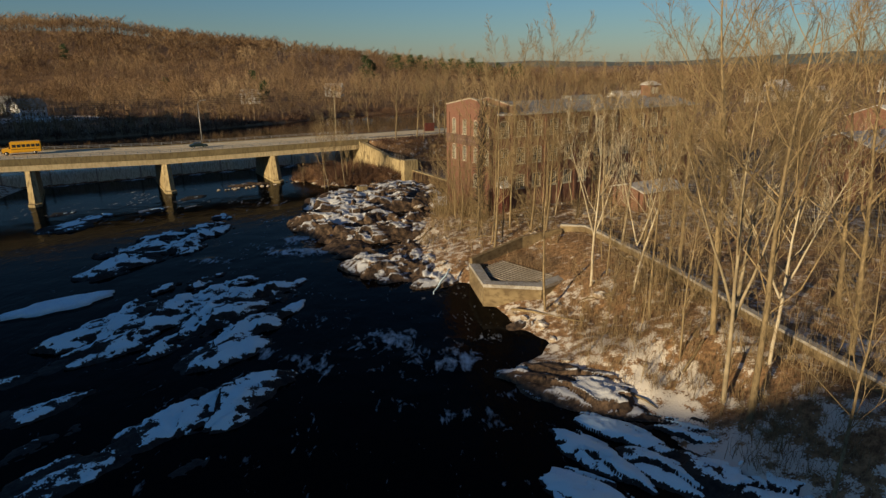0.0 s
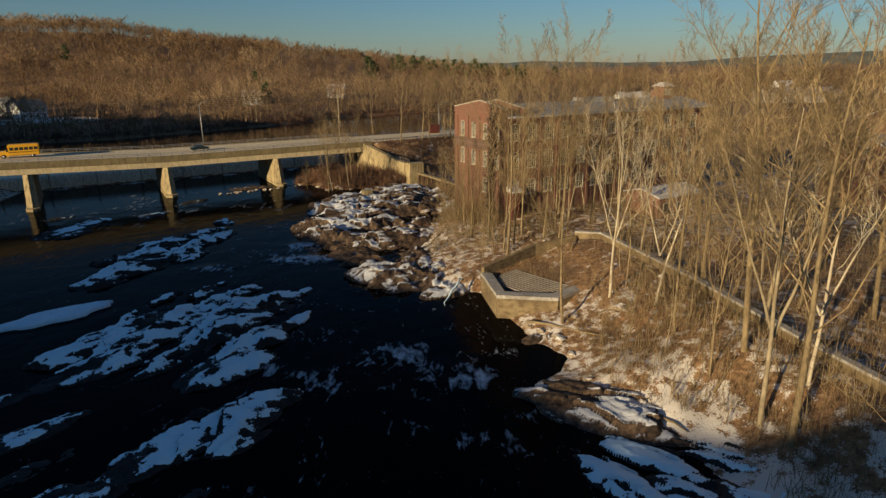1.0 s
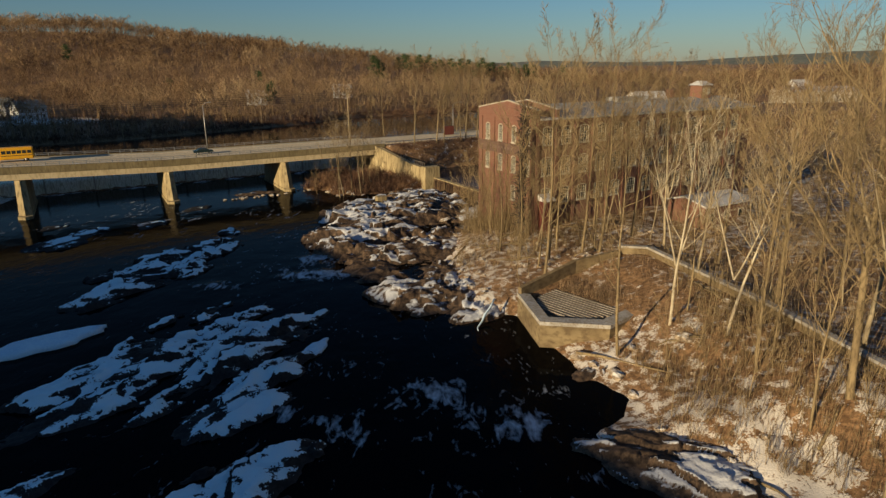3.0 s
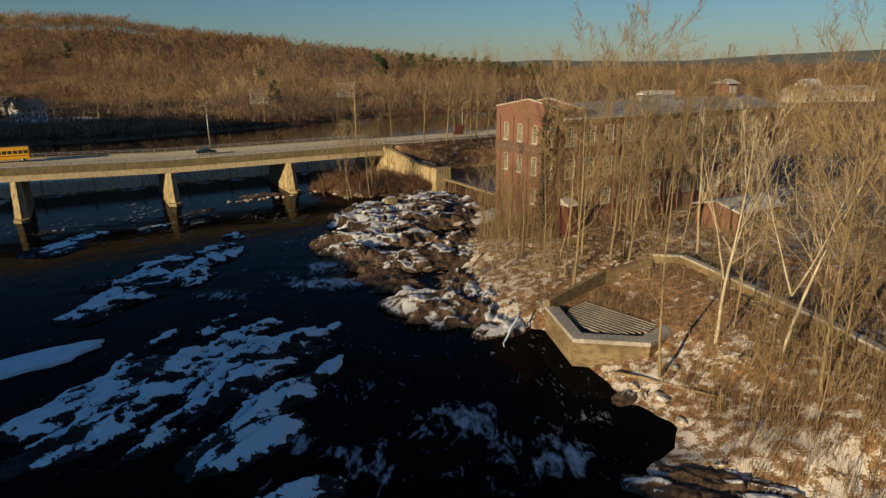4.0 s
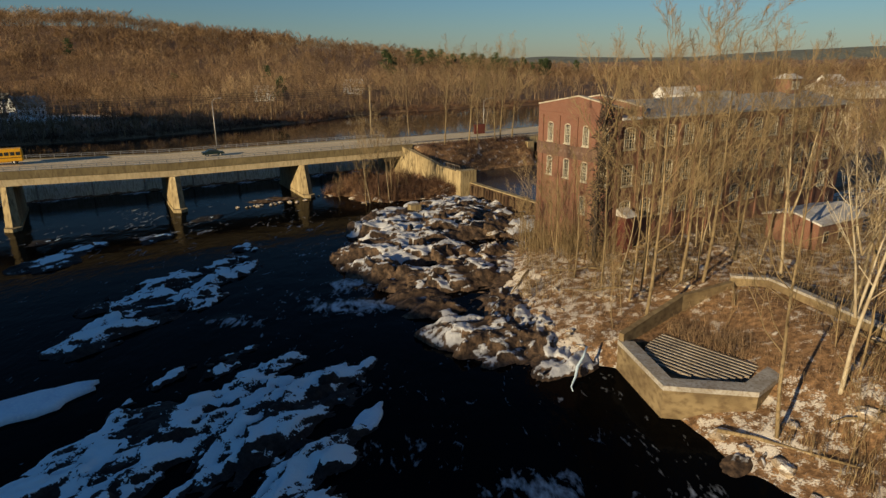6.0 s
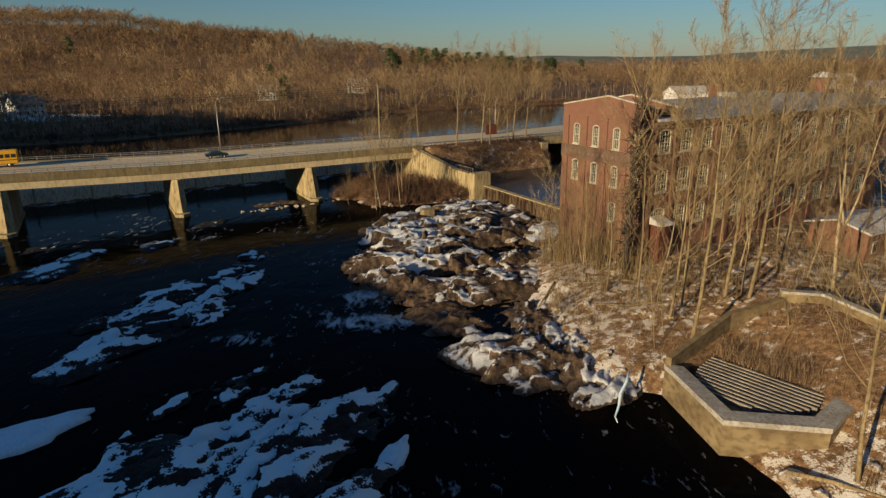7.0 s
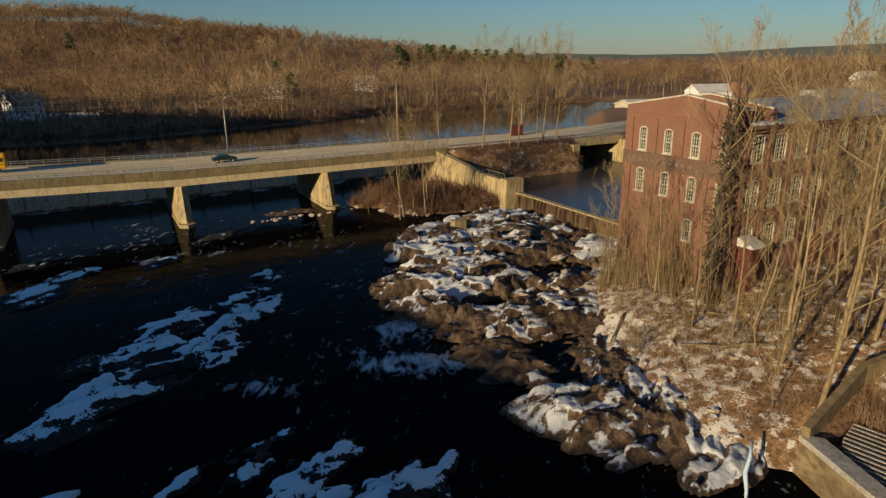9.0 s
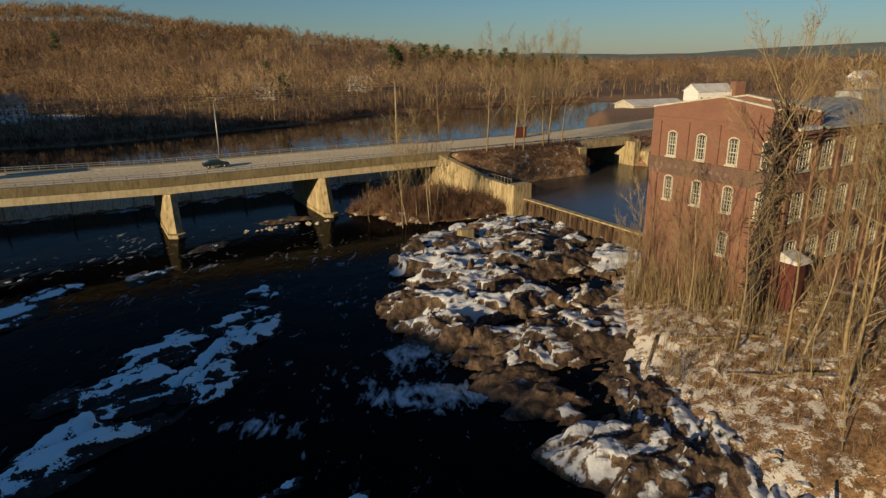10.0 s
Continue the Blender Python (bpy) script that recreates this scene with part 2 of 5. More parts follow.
M_RUSSET = mottled("russet_brush", (0.085, 0.042, 0.027), (0.25, 0.145, 0.08), 0.2, 0.9, 0.0)


def woods_material(name, dark, mid, pale):
    """Bare woods: each tree carries its own tone between a dark, a middle and a pale bark."""
    m, n, l, p = nodes_of(name)
    at, ramp = n.new("ShaderNodeAttribute"), n.new("ShaderNodeValToRGB")
    at.attribute_name = "tone"
    ramp.color_ramp.elements[0].color, ramp.color_ramp.elements[1].color = (*dark, 1), (*pale, 1)
    ramp.color_ramp.elements.new(0.55).color = (*mid, 1)
    l.new(at.outputs["Fac"], ramp.inputs[0]), l.new(ramp.outputs[0], p.inputs["Base Color"])
    p.inputs["Roughness"].default_value, p.inputs["Specular IOR Level"].default_value = 0.95, 0.1
    return m


M_FOREST = woods_material("leafless_woods", (0.085, 0.048, 0.028), (0.27, 0.175, 0.096), (0.46, 0.34, 0.195))
M_PINE = mottled("pine_needles", (0.035, 0.06, 0.022), (0.06, 0.085, 0.03), 0.3, 0.9, 0.0)
M_YELLOW = mottled("school_bus_yellow", (0.75, 0.4, 0.02), (0.68, 0.34, 0.02), 1.0, 0.4, 0.0, c3=(0.6, 0.3, 0.02))
M_BLACK = mottled("black_rubber", (0.02, 0.02, 0.02), (0.03, 0.03, 0.03), 2, 0.8)
M_CAR = mottled("dark_green_car_paint", (0.015, 0.03, 0.03), (0.02, 0.035, 0.035), 1, 0.25, 0.0)
M_WHITE = mottled("white_clapboard", (0.74, 0.73, 0.7), (0.66, 0.65, 0.62), 0.6, 0.7, 0.1, 4.0, (0.2, 0.2, 6))
M_REDPAINT = mottled("red_painted_wood", (0.12, 0.034, 0.024), (0.085, 0.026, 0.02), 0.7, 0.7, 0.1)
M_RIDGE = mottled("far_wooded_ridge", (0.13, 0.145, 0.12), (0.19, 0.195, 0.145), 0.01, 1.0, 0.0)

# ---- geometry helpers ----
R30 = pose(0, 0, 0, 0, 0, 30)
CU, SU = math.cos(radians(30)), math.sin(radians(30))
rng = np.random.default_rng(7)


def to_uv(x, y):
    return x * CU + y * SU, -x * SU + y * CU


def to_xy(u, v):
    return u * CU - v * SU, u * SU + v * CU


_tab = rng.random((256, 256))


def vnoise(x, y):
    xi, yi = np.floor(x).astype(int), np.floor(y).astype(int)
    fx, fy = x - xi, y - yi
    fx, fy = fx * fx * (3 - 2 * fx), fy * fy * (3 - 2 * fy)
    a, b = _tab[xi % 256, yi % 256], _tab[(xi + 1) % 256, yi % 256]
    c, d = _tab[xi % 256, (yi + 1) % 256], _tab[(xi + 1) % 256, (yi + 1) % 256]
    return (a * (1 - fx) + b * fx) * (1 - fy) + (c * (1 - fx) + d * fx) * fy


def fbm(x, y, octaves=4):
    total, amp, norm = 0, 1.0, 0
    for k in range(octaves):
        total, norm = total + amp * vnoise(x + 17.3 * k, y - 9.1 * k), norm + amp
        x, y, amp = x * 2.03, y * 2.03, amp * 0.5
    return total / norm


def smooth(a, b, x):
    t = np.clip((x - a) / (b - a), 0, 1)
    return t * t * (3 - 2 * t)


def side(points, x, y):
    """Signed distance to a polyline; positive on its right-hand side."""
    best, sign = np.full(np.shape(x), 1e9), np.ones(np.shape(x))
    for (x0, y0), (x1, y1) in zip(points, points[1:]):
        dx, dy = x1 - x0, y1 - y0
        t = np.clip(((x - x0) * dx + (y - y0) * dy) / (dx * dx + dy * dy), 0, 1)
        d = np.hypot(x - x0 - t * dx, y - y0 - t * dy)
        s = np.where((x - x0) * dy - (y - y0) * dx > 0, 1.0, -1.0)
        near = d < best - 1e-6
        best, sign = np.where(near, d, best), np.where(near, s, sign)
    return best * sign


def mesh(name, verts, faces, mat, smoothed=False):
    me = bpy.data.meshes.new(name)
    me.from_pydata([tuple(v) for v in verts], [], faces)
    me.materials.append(mat)
    if smoothed:
        me.polygons.foreach_set("use_smooth", [True] * len(me.polygons))
    me.update()
    return me


def big_mesh(name, verts, tris, mat):
    """A large mesh from numpy arrays of corners and triangles."""
    me = bpy.data.meshes.new(name)
    me.vertices.add(len(verts))
    me.vertices.foreach_set("co", np.asarray(verts, "f4").ravel())
    me.loops.add(len(tris) * 3)
    me.loops.foreach_set("vertex_index", np.asarray(tris, "i4").ravel())
    me.polygons.add(len(tris))
    me.polygons.foreach_set("loop_start", np.arange(0, len(tris) * 3, 3, dtype="i4"))
    me.materials.append(mat)
    me.update()
    me.validate()
    return me


def grid_mesh(name, xs, ys, zz, mat, values=None, keep=None, label="snow", flat=False):
    """A height field; values: the per-corner cover by snow or foam; keep: which corners to use."""
    ny, nx = zz.shape
    gx, gy = np.meshgrid(xs, ys)
    co = np.stack([gx, gy, zz], -1).reshape(-1, 3)
    idx = np.arange(ny * nx).reshape(ny, nx)
    q = np.stack([idx[:-1, :-1], idx[:-1, 1:], idx[1:, 1:], idx[1:, :-1]], -1).reshape(-1, 4)
    if keep is not None:
        k = keep.reshape(-1)
        q = q[k[q].any(1)]
        used = np.unique(q)
        remap = np.zeros(ny * nx, int)
        remap[used] = np.arange(len(used))
        q, co = remap[q], co[used]
        values = None if values is None else values.reshape(-1)[used]
    tris = np.concatenate([q[:, [0, 1, 2]], q[:, [0, 2, 3]]])
    me = big_mesh(name, co, tris, mat)
    if values is not None:
        at = me.attributes.new(label, "FLOAT", "POINT")
        at.data.foreach_set("value", np.asarray(values, "f4").ravel())
    me.polygons.foreach_set("use_smooth", [not flat] * len(me.polygons))
    return me


def part(name, me, parent, label="", m=None):
    ob = new(name, me)
    ob.parent = parent
    if m is not None:
        ob.matrix_basis = m
    return tagged(ob, label)


def box_geo(x0, x1, y0, y1, z0, z1, bevel=0.0):
    b = bmesh.new()
    bmesh.ops.create_cube(b, size=1, matrix=Matrix.LocRotScale(((x0 + x1) / 2, (y0 + y1) / 2, (z0 + z1) / 2), None, (x1 - x0, y1 - y0, z1 - z0)))
    if bevel:
        bmesh.ops.bevel(b, geom=b.edges[:], offset=bevel, segments=2, affect="EDGES")
    return b


def box(name, x0, x1, y0, y1, z0, z1, mat, bevel=0.0):
    me = bpy.data.meshes.new(name)
    b = box_geo(x0, x1, y0, y1, z0, z1, bevel)
    b.to_mesh(me)
    b.free()
    me.materials.append(mat)
    return me


def prism(name, outline, z0, z1, mat, top=None):
    """Upright prism over an outline; top: another outline for its upper rim."""
    n, top = len(outline), top or outline
    zt = z1 if isinstance(z1, (list, tuple)) else [z1] * n
    verts = [(x, y, z0) for x, y in outline] + [(x, y, z) for (x, y), z in zip(top, zt)]
    faces = [tuple(range(n))[::-1], tuple(range(n, 2 * n))] + [(i, (i + 1) % n, n + (i + 1) % n, n + i) for i in range(n)]
    me = mesh(name, verts, faces, mat)
    b = bmesh.new()
    b.from_mesh(me)
    bmesh.ops.recalc_face_normals(b, faces=b.faces[:])
    b.to_mesh(me)
    b.free()
    return me


def tube(verts, faces, pts, radii, sides):
    """A tapered tube along pts, added to the lists."""
    base = len(verts)
    for i, p in enumerate(pts):
        d = (pts[min(i + 1, len(pts) - 1)] - pts[max(i - 1, 0)]).normalized()
        a = d.orthogonal().normalized()
        c = d.cross(a)
        for k in range(sides):
            w = 2 * math.pi * k / sides
            verts.append(p + (a * math.cos(w) + c * math.sin(w)) * radii[i])
    for i in range(len(pts) - 1):
        for k in range(sides):
            k2 = (k + 1) % sides
            faces.append((base + i * sides + k, base + i * sides + k2, base + (i + 1) * sides + k2, base + (i + 1) * sides + k))


def tube_mesh(name, pts, radii, sides, mat):
    v, f = [], []
    tube(v, f, [Vector(p) for p in pts], radii, sides)
    f.append(tuple(range(sides))[::-1])
    f.append(tuple(range(len(v) - sides, len(v))))
    return mesh(name, v, f, mat, sides > 4)


def empty(name, m=None):
    ob = new(name)
    if m is not None:
        ob.matrix_basis = m
    return ob


# ---- the lie of the land ----
SHORE = [(30, -90), (27, 10), (23, 34), (20, 40), (18.5, 46), (12, 50), (8.5, 55), (12, 62), (8, 69), (6, 76), (3.5, 81), (-4.5, 81.5), (-4.7, 90), (-6, 101), (-5.5, 112), (0, 125), (6, 139), (12, 146)]
SHORE_IN = SHORE + [(60, 150)]
FAR_BANK = [(-520, 60), (-300, 150), (-180, 215), (-129, 236), (-98, 268), (-70, 300), (-55, 332), (0, 372), (60, 400), (200, 440), (700, 470)]
EAST_BANK = [(700, 400), (200, 370), (75, 345), (34, 300), (22, 240), (14, 205)]
RIDGE_X = [-900, -466, -370, -290, -158, -61, 100, 420, 900]
RIDGE_Z = [80, 66, 61, 46, 35, 24, 1, 2, 6]


WALL_LINE = [(21.2, 89.2), (26.7, 69.8), (29.9, 53.6), (32.8, 41.7), (37.5, 20.0), (42, 0)]


def land(x, y):
    """Height of the ground and its cover by snow."""
    u, v = to_uv(x, y)
    rough = fbm(x * 0.12, y * 0.12, 4) - 0.5
    fine = fbm(x * 0.6, y * 0.6, 3) - 0.5
    sd = side(SHORE_IN, x, y) + 4.0 * (fbm(x * 0.23 + 3, y * 0.23, 3) - 0.5)
    bank = np.interp(sd, [-6, 0, 3, 8, 20, 40], [-1.6, 0.1, 1.3, 2.6, 4.4, 5.2]) + (1.6 * rough + 0.5 * fine) * smooth(0, 5, sd)
    z = bank
    snow = 0.34 + 0.14 * smooth(9, -2, sd) + 0.35 * (fbm(x * 0.16 + 40, y * 0.16, 3) - 0.5)
    snow = snow + (0.14 + 0.9 * (fbm(x * 0.45 + 8, y * 0.3, 4) - 0.5)) * smooth(66, 46, y) * smooth(30, 12, sd) + 0.08 * smooth(84, 92, y)
    # fill banked against the long wall
    wd = np.abs(side(WALL_LINE, x, y))
    z = np.where(sd > 3, np.maximum(z, z + smooth(11, 1, wd) * smooth(3, 9, sd) * (4.95 - z)), z)
    # pond behind the weir, and its feeder under the road
    pond = smooth(72.5, 73.5, u) * smooth(103, 104, v) * smooth(160, 152, v - 0.05 * (u - 72))
    z = z * (1 - pond) + 0.8 * pond
    # spit by the abutment
    spit = smooth(42, 60, u + 0.25 * (v - 150)) * smooth(139, 150, v) * smooth(73, 72, u) * smooth(166, 160, v)
    z = np.maximum(z, -1.6 + spit * (3.6 + 4.5 * rough + 2.0 * fine))
    snow = np.where(spit > 0.05, 0.2, snow)
    # upstream river
    up = smooth(182, 188, v)
    fb, eb = side(FAR_BANK, x, y), side(EAST_BANK, x, y)
    far = np.interp(-fb, [-8, 0, 4, 30], [1.5, 3.4, 4.6, 5.2]) + 1.2 * rough * smooth(2, 12, -fb)
    east = np.interp(-eb, [-6, 0, 6, 30], [1.5, 3.4, 7.5, 8.5])
    ups = np.maximum(far, np.where(y < 420, east, -5))
    z = z * (1 - up) + ups * up
    snow = np.where(up > 0.5, -0.05 + 0.2 * smooth(0, 5, -fb) * smooth(14, 8, -fb), snow)
    # road bank
    road = smooth(66, 70, u) * smooth(150, 160.5, v) * smooth(193, 181, v) * (1 - smooth(101.5, 103, u) * smooth(118.5, 117, u))
    z = np.maximum(z, road * 8.8 + (1 - road) * -3)
    snow = np.where((road > 0.05) | ((u > 70) & (v > 103) & (v < 187)), 0.3, snow)
    # hills beyond the river
    hill = smooth(340, 700, y) * np.interp(x, RIDGE_X, RIDGE_Z) * (0.9 + 0.25 * (fbm(x * 0.008, y * 0.008, 3) - 0.3))
    z = z + hill * smooth(10, 80, -fb)
    # left bank, with an unseen wooded rise added to shade the river
    lb = side([(-60, -260), (-92, 0), (-100, 120), (-112, 190), (-300, 160)], x, y)
    left = np.interp(-lb, [-8, 0, 10, 30], [-1.6, 0.2, 4, 6])
    z = np.where((y < 190) & (x < -40), np.maximum(z * (lb > 0) - 3 * (lb <= 0), left), z)
    # out-of-view ridges, placed and sized only for the shadows they cast
    for (x0, y0), (x1, y1), h, w in (((-118, -221), (-115, -119), 58, 32), ((-115, -108), (-142, -63), 48, 28), ((-142, -63), (-156, -37), 48, 26), ((-156, -37), (-177, -29), 48, 24), ((-177, -29), (-360, -85), 54, 28), ((-183, 146), (-238, 92), 50, 26), ((-183, 146), (-330, 188), 50, 26), ((-330, 188), (-440, 230), 50, 30)):
        t = np.clip(((x - x0) * (x1 - x0) + (y - y0) * (y1 - y0)) / ((x1 - x0) ** 2 + (y1 - y0) ** 2), 0, 1)
        d = np.hypot(x - x0 - t * (x1 - x0), y - y0 - t * (y1 - y0))
        z = np.maximum(z, h * np.exp(-(d / w) ** 2) * 1.0 - 3)
    # lawn by the white house
    lawn = np.exp(-((x + 190) / 30) ** 2 - ((y - 308) / 24) ** 2)
    snow = np.maximum(snow, 0.95 * lawn)
    snow = np.where(hill > 1, 0.22, snow)
    return z, snow


def axis(lo, hi, step, reach_lo, reach_hi, grow=1.14):
    out, a, s = list(np.arange(lo, hi, step)), lo, step
    front = []
    while a > reach_lo:
        s *= grow
        a -= s
        front.append(a)
    back, a, s = [], out[-1], step
    while a < reach_hi:
        s *= grow
        a += s
        back.append(a)
    return np.array(front[::-1] + out + back)


def land_at(x, y):
    z, _ = land(np.array([float(x)]), np.array([float(y)]))
    return float(z[0])


gxs, gys = axis(-45, 50, 0.8, -3000, 3000, 1.07), axis(30, 170, 0.9, -700, 4200, 1.06)
GX, GY = np.meshgrid(gxs, gys)
GZ, GS = land(GX, GY)
GZ = np.where(GY > 1500, GZ + smooth(1500, 2600, GY) * (2 + 10 * fbm(GX * 0.0013, GY * 0.0006, 3)), GZ)
ground = tagged(new("ground", grid_mesh("ground", gxs, gys, GZ, M_GROUND, GS)), "brown leaf litter with patches of old snow", "ground", kind="structure")

rxs, rys = np.linspace(-900, 3400, 90), np.linspace(2500, 3600, 10)
RX, RY = np.meshgrid(rxs, rys)
RZ = -5 + np.sin(np.linspace(0, math.pi, 10))[:, None] * (26 + 44 * fbm(RX * 0.0017 + 3, RY * 0.0004, 3) + 48 * smooth(1000, 2600, RX))
tagged(new("backdrop_ridge", grid_mesh("backdrop_ridge", rxs, rys, RZ, M_RIDGE)), "blue-green wooded ridge on the horizon", "hills", kind="structure")

# ---- water ----
wxs, wys = axis(-60, 16, 0.7, -500, 60, 1.12), axis(34, 132, 0.7, -160, 190, 1.08)
WX, WY = np.meshgrid(wxs, wys)
FOAM = [(-12, 62, 12, 3.5, 0.35), (-2, 61, 8, 3.5, 0.37), (3, 59, 6, 3, 0.33), (-6, 74, 3, 6, 0.25), (-24, 105, 8, 3, 0.42), (-33, 101, 6, 3, 0.38), (-30, 113, 5, 6, 0.25), (-14, 52, 3, 3, 0.25), (2, 46, 5, 2, 0.32), (-22, 118, 3, 8, 0.25), (-75, 150, 16, 6, 0.2), (-60, 128, 14, 4, 0.2)]
FOAM += [(-27, 96, 5.5, 1.6, 0.5), (-22, 97, 4.5, 1.4, 0.55), (-35, 93, 4, 1.5, 0.45), (-31, 110, 3.5, 1.2, 0.45), (-4, 56, 4, 1.6, 0.42), (3, 57, 4, 1.8, 0.45), (-12, 56, 3, 1.5, 0.35), (-4.5, 63.5, 2.4, 1.6, 0.35)]
FOAM += [(-14, 72, 22, 26, 0.12), (-26, 116, 18, 22, 0.13), (-58, 132, 30, 14, 0.15), (-2, 50, 14, 14, 0.12)]
FV = np.zeros_like(WX)
for fx, fy, fa, fb_, fs in FOAM:
    FV = np.maximum(FV, fs * 1.35 * np.exp(-((WX - fx) / (1.25 * fa)) ** 2 - ((WY - fy) / (1.5 * fb_)) ** 2))
FV = FV * (0.25 + 1.5 * smooth(0.35, 0.68, fbm(WX * 0.16 + 5, WY * 0.22, 3)))
UU, VV = to_uv(WX, WY)
FV = np.maximum(FV, 1.3 * np.exp(-((VV - 184.4) / 1.0) ** 2) * (UU < 70))
WZ = 0.3 * FV * (fbm(WX * 0.7, WY * 0.7, 4) - 0.3) + 0.05 * (fbm(WX * 0.4, WY * 0.4, 3) - 0.5)
river = tagged(new("water", grid_mesh("water", wxs, wys, WZ, M_WATER, FV, (VV < 187) & (UU < 72.4), "foam")), "dark fast river water with broken foam", "river", kind="structure")


def flat_water(name, outline, z, label, mat):
    return tagged(new(name, mesh(name, [(*p, z) for p in outline], [tuple(range(len(outline)))], mat)), label, "water", kind="structure")


flat_water("water_upstream", [to_xy(-160, 187.2), to_xy(150, 187.2), (420, 480), (-420, 480)], 3.4, "still river above the dam, tinted brown like the woods it reflects", M_UP)
flat_water("water_pond", [to_xy(73, 102), to_xy(130, 102), to_xy(130, 190), to_xy(73, 190)], 2.6, "calm blue pond behind the weir", M_CALM)

# ---- bridge ----
def deck_top(u):
    return 9.0 + max(0.0, 17 - u) * 0.03


def along(name, profile, us, mat, offset=0.0):
    """A bar along the bridge: profile of (v, height above the deck) swept over the stations us."""
    verts, faces, n = [], [], len(profile)
    for u in us:
        verts += [(u, v, deck_top(u) + h + offset) for v, h in profile]
    for i in range(len(us) - 1):
        faces += [(i * n + k, i * n + (k + 1) % n, (i + 1) * n + (k + 1) % n, (i + 1) * n + k) for k in range(n)]
    faces += [tuple(range(n)), tuple(range((len(us) - 1) * n, len(us) * n))[::-1]]
    me = mesh(name, verts, faces, mat)
    b = bmesh.new()
    b.from_mesh(me)
    bmesh.ops.recalc_face_normals(b, faces=b.faces[:])
    b.to_mesh(me)
    b.free()
    return me


V0, V1 = 161.7, 179.0
STATIONS = [-70, -50, -30, -9, 0, 17, 43, 69.5]
bridge = tagged(empty("bridge", R30), "weathered concrete road bridge on slab piers", "bridge")
part("deck", along("deck", [(V0 + 0.2, -0.3), (V1 - 0.2, -0.3), (V1 - 0.2, 0), (V0 + 0.2, 0)], STATIONS, M_ASPHALT), bridge, "pale cream paving")
for a, b_ in ((V0, V0 + 0.4), (V1 - 0.4, V1)):
    part("fascia", along("fascia", [(a, -1.1), (b_, -1.1), (b_, 0.3), (a, 0.3)], STATIONS, M_FASCIA), bridge, "stained concrete edge beam")
    c = a + 0.5 if a == V0 else a - 1.6
    part("kerb", along("kerb", [(c, -0.1), (c + 1.5, -0.1), (c + 1.5, 0.16), (c, 0.16)], STATIONS, M_CONC_L), bridge)
for v in np.linspace(V0 + 0.12, V1 - 1.3, 7):
    part("girder", along("girder", [(v, -2.35), (v + 0.6, -2.35), (v + 0.6, -0.32), (v, -0.32)], STATIONS, M_GIRDER), bridge)
for u in (-37.0, -10.5, 17.0, 43.0):
    zt = deck_top(u) - 2.36
    pier = part("pier", prism("pier", [(u - 1.2, 159.3), (u, 158.5), (u + 1.2, 159.3), (u + 1.2, 178.0), (u, 179.0), (u - 1.2, 178.0)], -2.0, zt, M_CONC,
                              [(u - 0.95, 161.9), (u, 161.2), (u + 0.95, 161.9), (u + 0.95, 177.6), (u, 178.4), (u - 0.95, 177.6)]), bridge, "battered concrete slab pier with a pointed nose")
    part("footing", prism("footing", [(u - 1.3, 158.9), (u, 158.0), (u + 1.3, 158.9), (u + 1.3, 178.2), (u, 179.4), (u - 1.3, 178.2)], -2.2, 0.6, M_CONC), pier)
post_me = box("post", -0.07, 0.07, -0.06, 0.06, 0.3, 1.0, M_STEEL)
for v in (V0 + 0.2, V1 - 0.2):
    for h in (0.62, 0.95):
        part("rail", along("rail", [(v - 0.04, h), (v + 0.04, h), (v + 0.04, h + 0.09), (v - 0.04, h + 0.09)], STATIONS, M_STEEL), bridge)
    for u in np.arange(-68, 69.5, 2.4):
        part("post", post_me, bridge, m=Matrix.Translation((u, v, deck_top(u))))
# thin snow swept against the near kerb
rr = random.Random(3)
for i in range(26):
    u, w = rr.uniform(-30, 66), rr.uniform(0.8, 3.5)
    o = tagged(new("snow_windrow", prism("snow_windrow", [(u + w * math.cos(a) * (1 + 0.2 * rr.random()), V0 + 2.1 + 0.35 * math.sin(a)) for a in np.linspace(0, 6.28, 11)[:-1]], deck_top(u) - 0.1, deck_top(u) + 0.12, M_ICE,
                                             [(u + 0.7 * w * math.cos(a), V0 + 2.1 + 0.2 * math.sin(a)) for a in np.linspace(0, 6.28, 11)[:-1]])), "ploughed snow lying along the bridge kerb", "snow", "snow along the kerb")
    o.matrix_basis = R30

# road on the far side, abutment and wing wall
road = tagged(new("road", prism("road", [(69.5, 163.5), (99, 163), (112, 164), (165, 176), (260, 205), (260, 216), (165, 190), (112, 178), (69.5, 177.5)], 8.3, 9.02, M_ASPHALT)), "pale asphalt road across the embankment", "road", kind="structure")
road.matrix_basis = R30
abut = tagged(empty("abutment", R30), "tall yellowish concrete abutment with a wing wall", "abutment")
part("breast_wall", prism("breast_wall", [(66.5, 161.2), (71.6, 161.2), (71.6, 179.5), (68.0, 179.5)], -1.5, 6.6, M_CONC), abut)
part("wing_wall", prism("wing_wall", [(66.5, 161.1), (71.2, 151.0), (72.2, 151.2), (67.8, 161.1)], -1.0, [8.9, 5.4, 5.4, 8.9], M_CONC), abut, "sloping stained wing wall")
part("wing_wall", prism("wing_wall", [(70.9, 151.0), (71.6, 143.4), (72.4, 143.4), (72.2, 151.2)], -1.0, [5.4, 5.0, 5.0, 5.4], M_CONC), abut)
part("end_pier", box("end_pier", 70.6, 74.6, 141.6, 143.6, -1.0, 5.6, M_CONC, 0.08), abut, "square stained concrete end block")
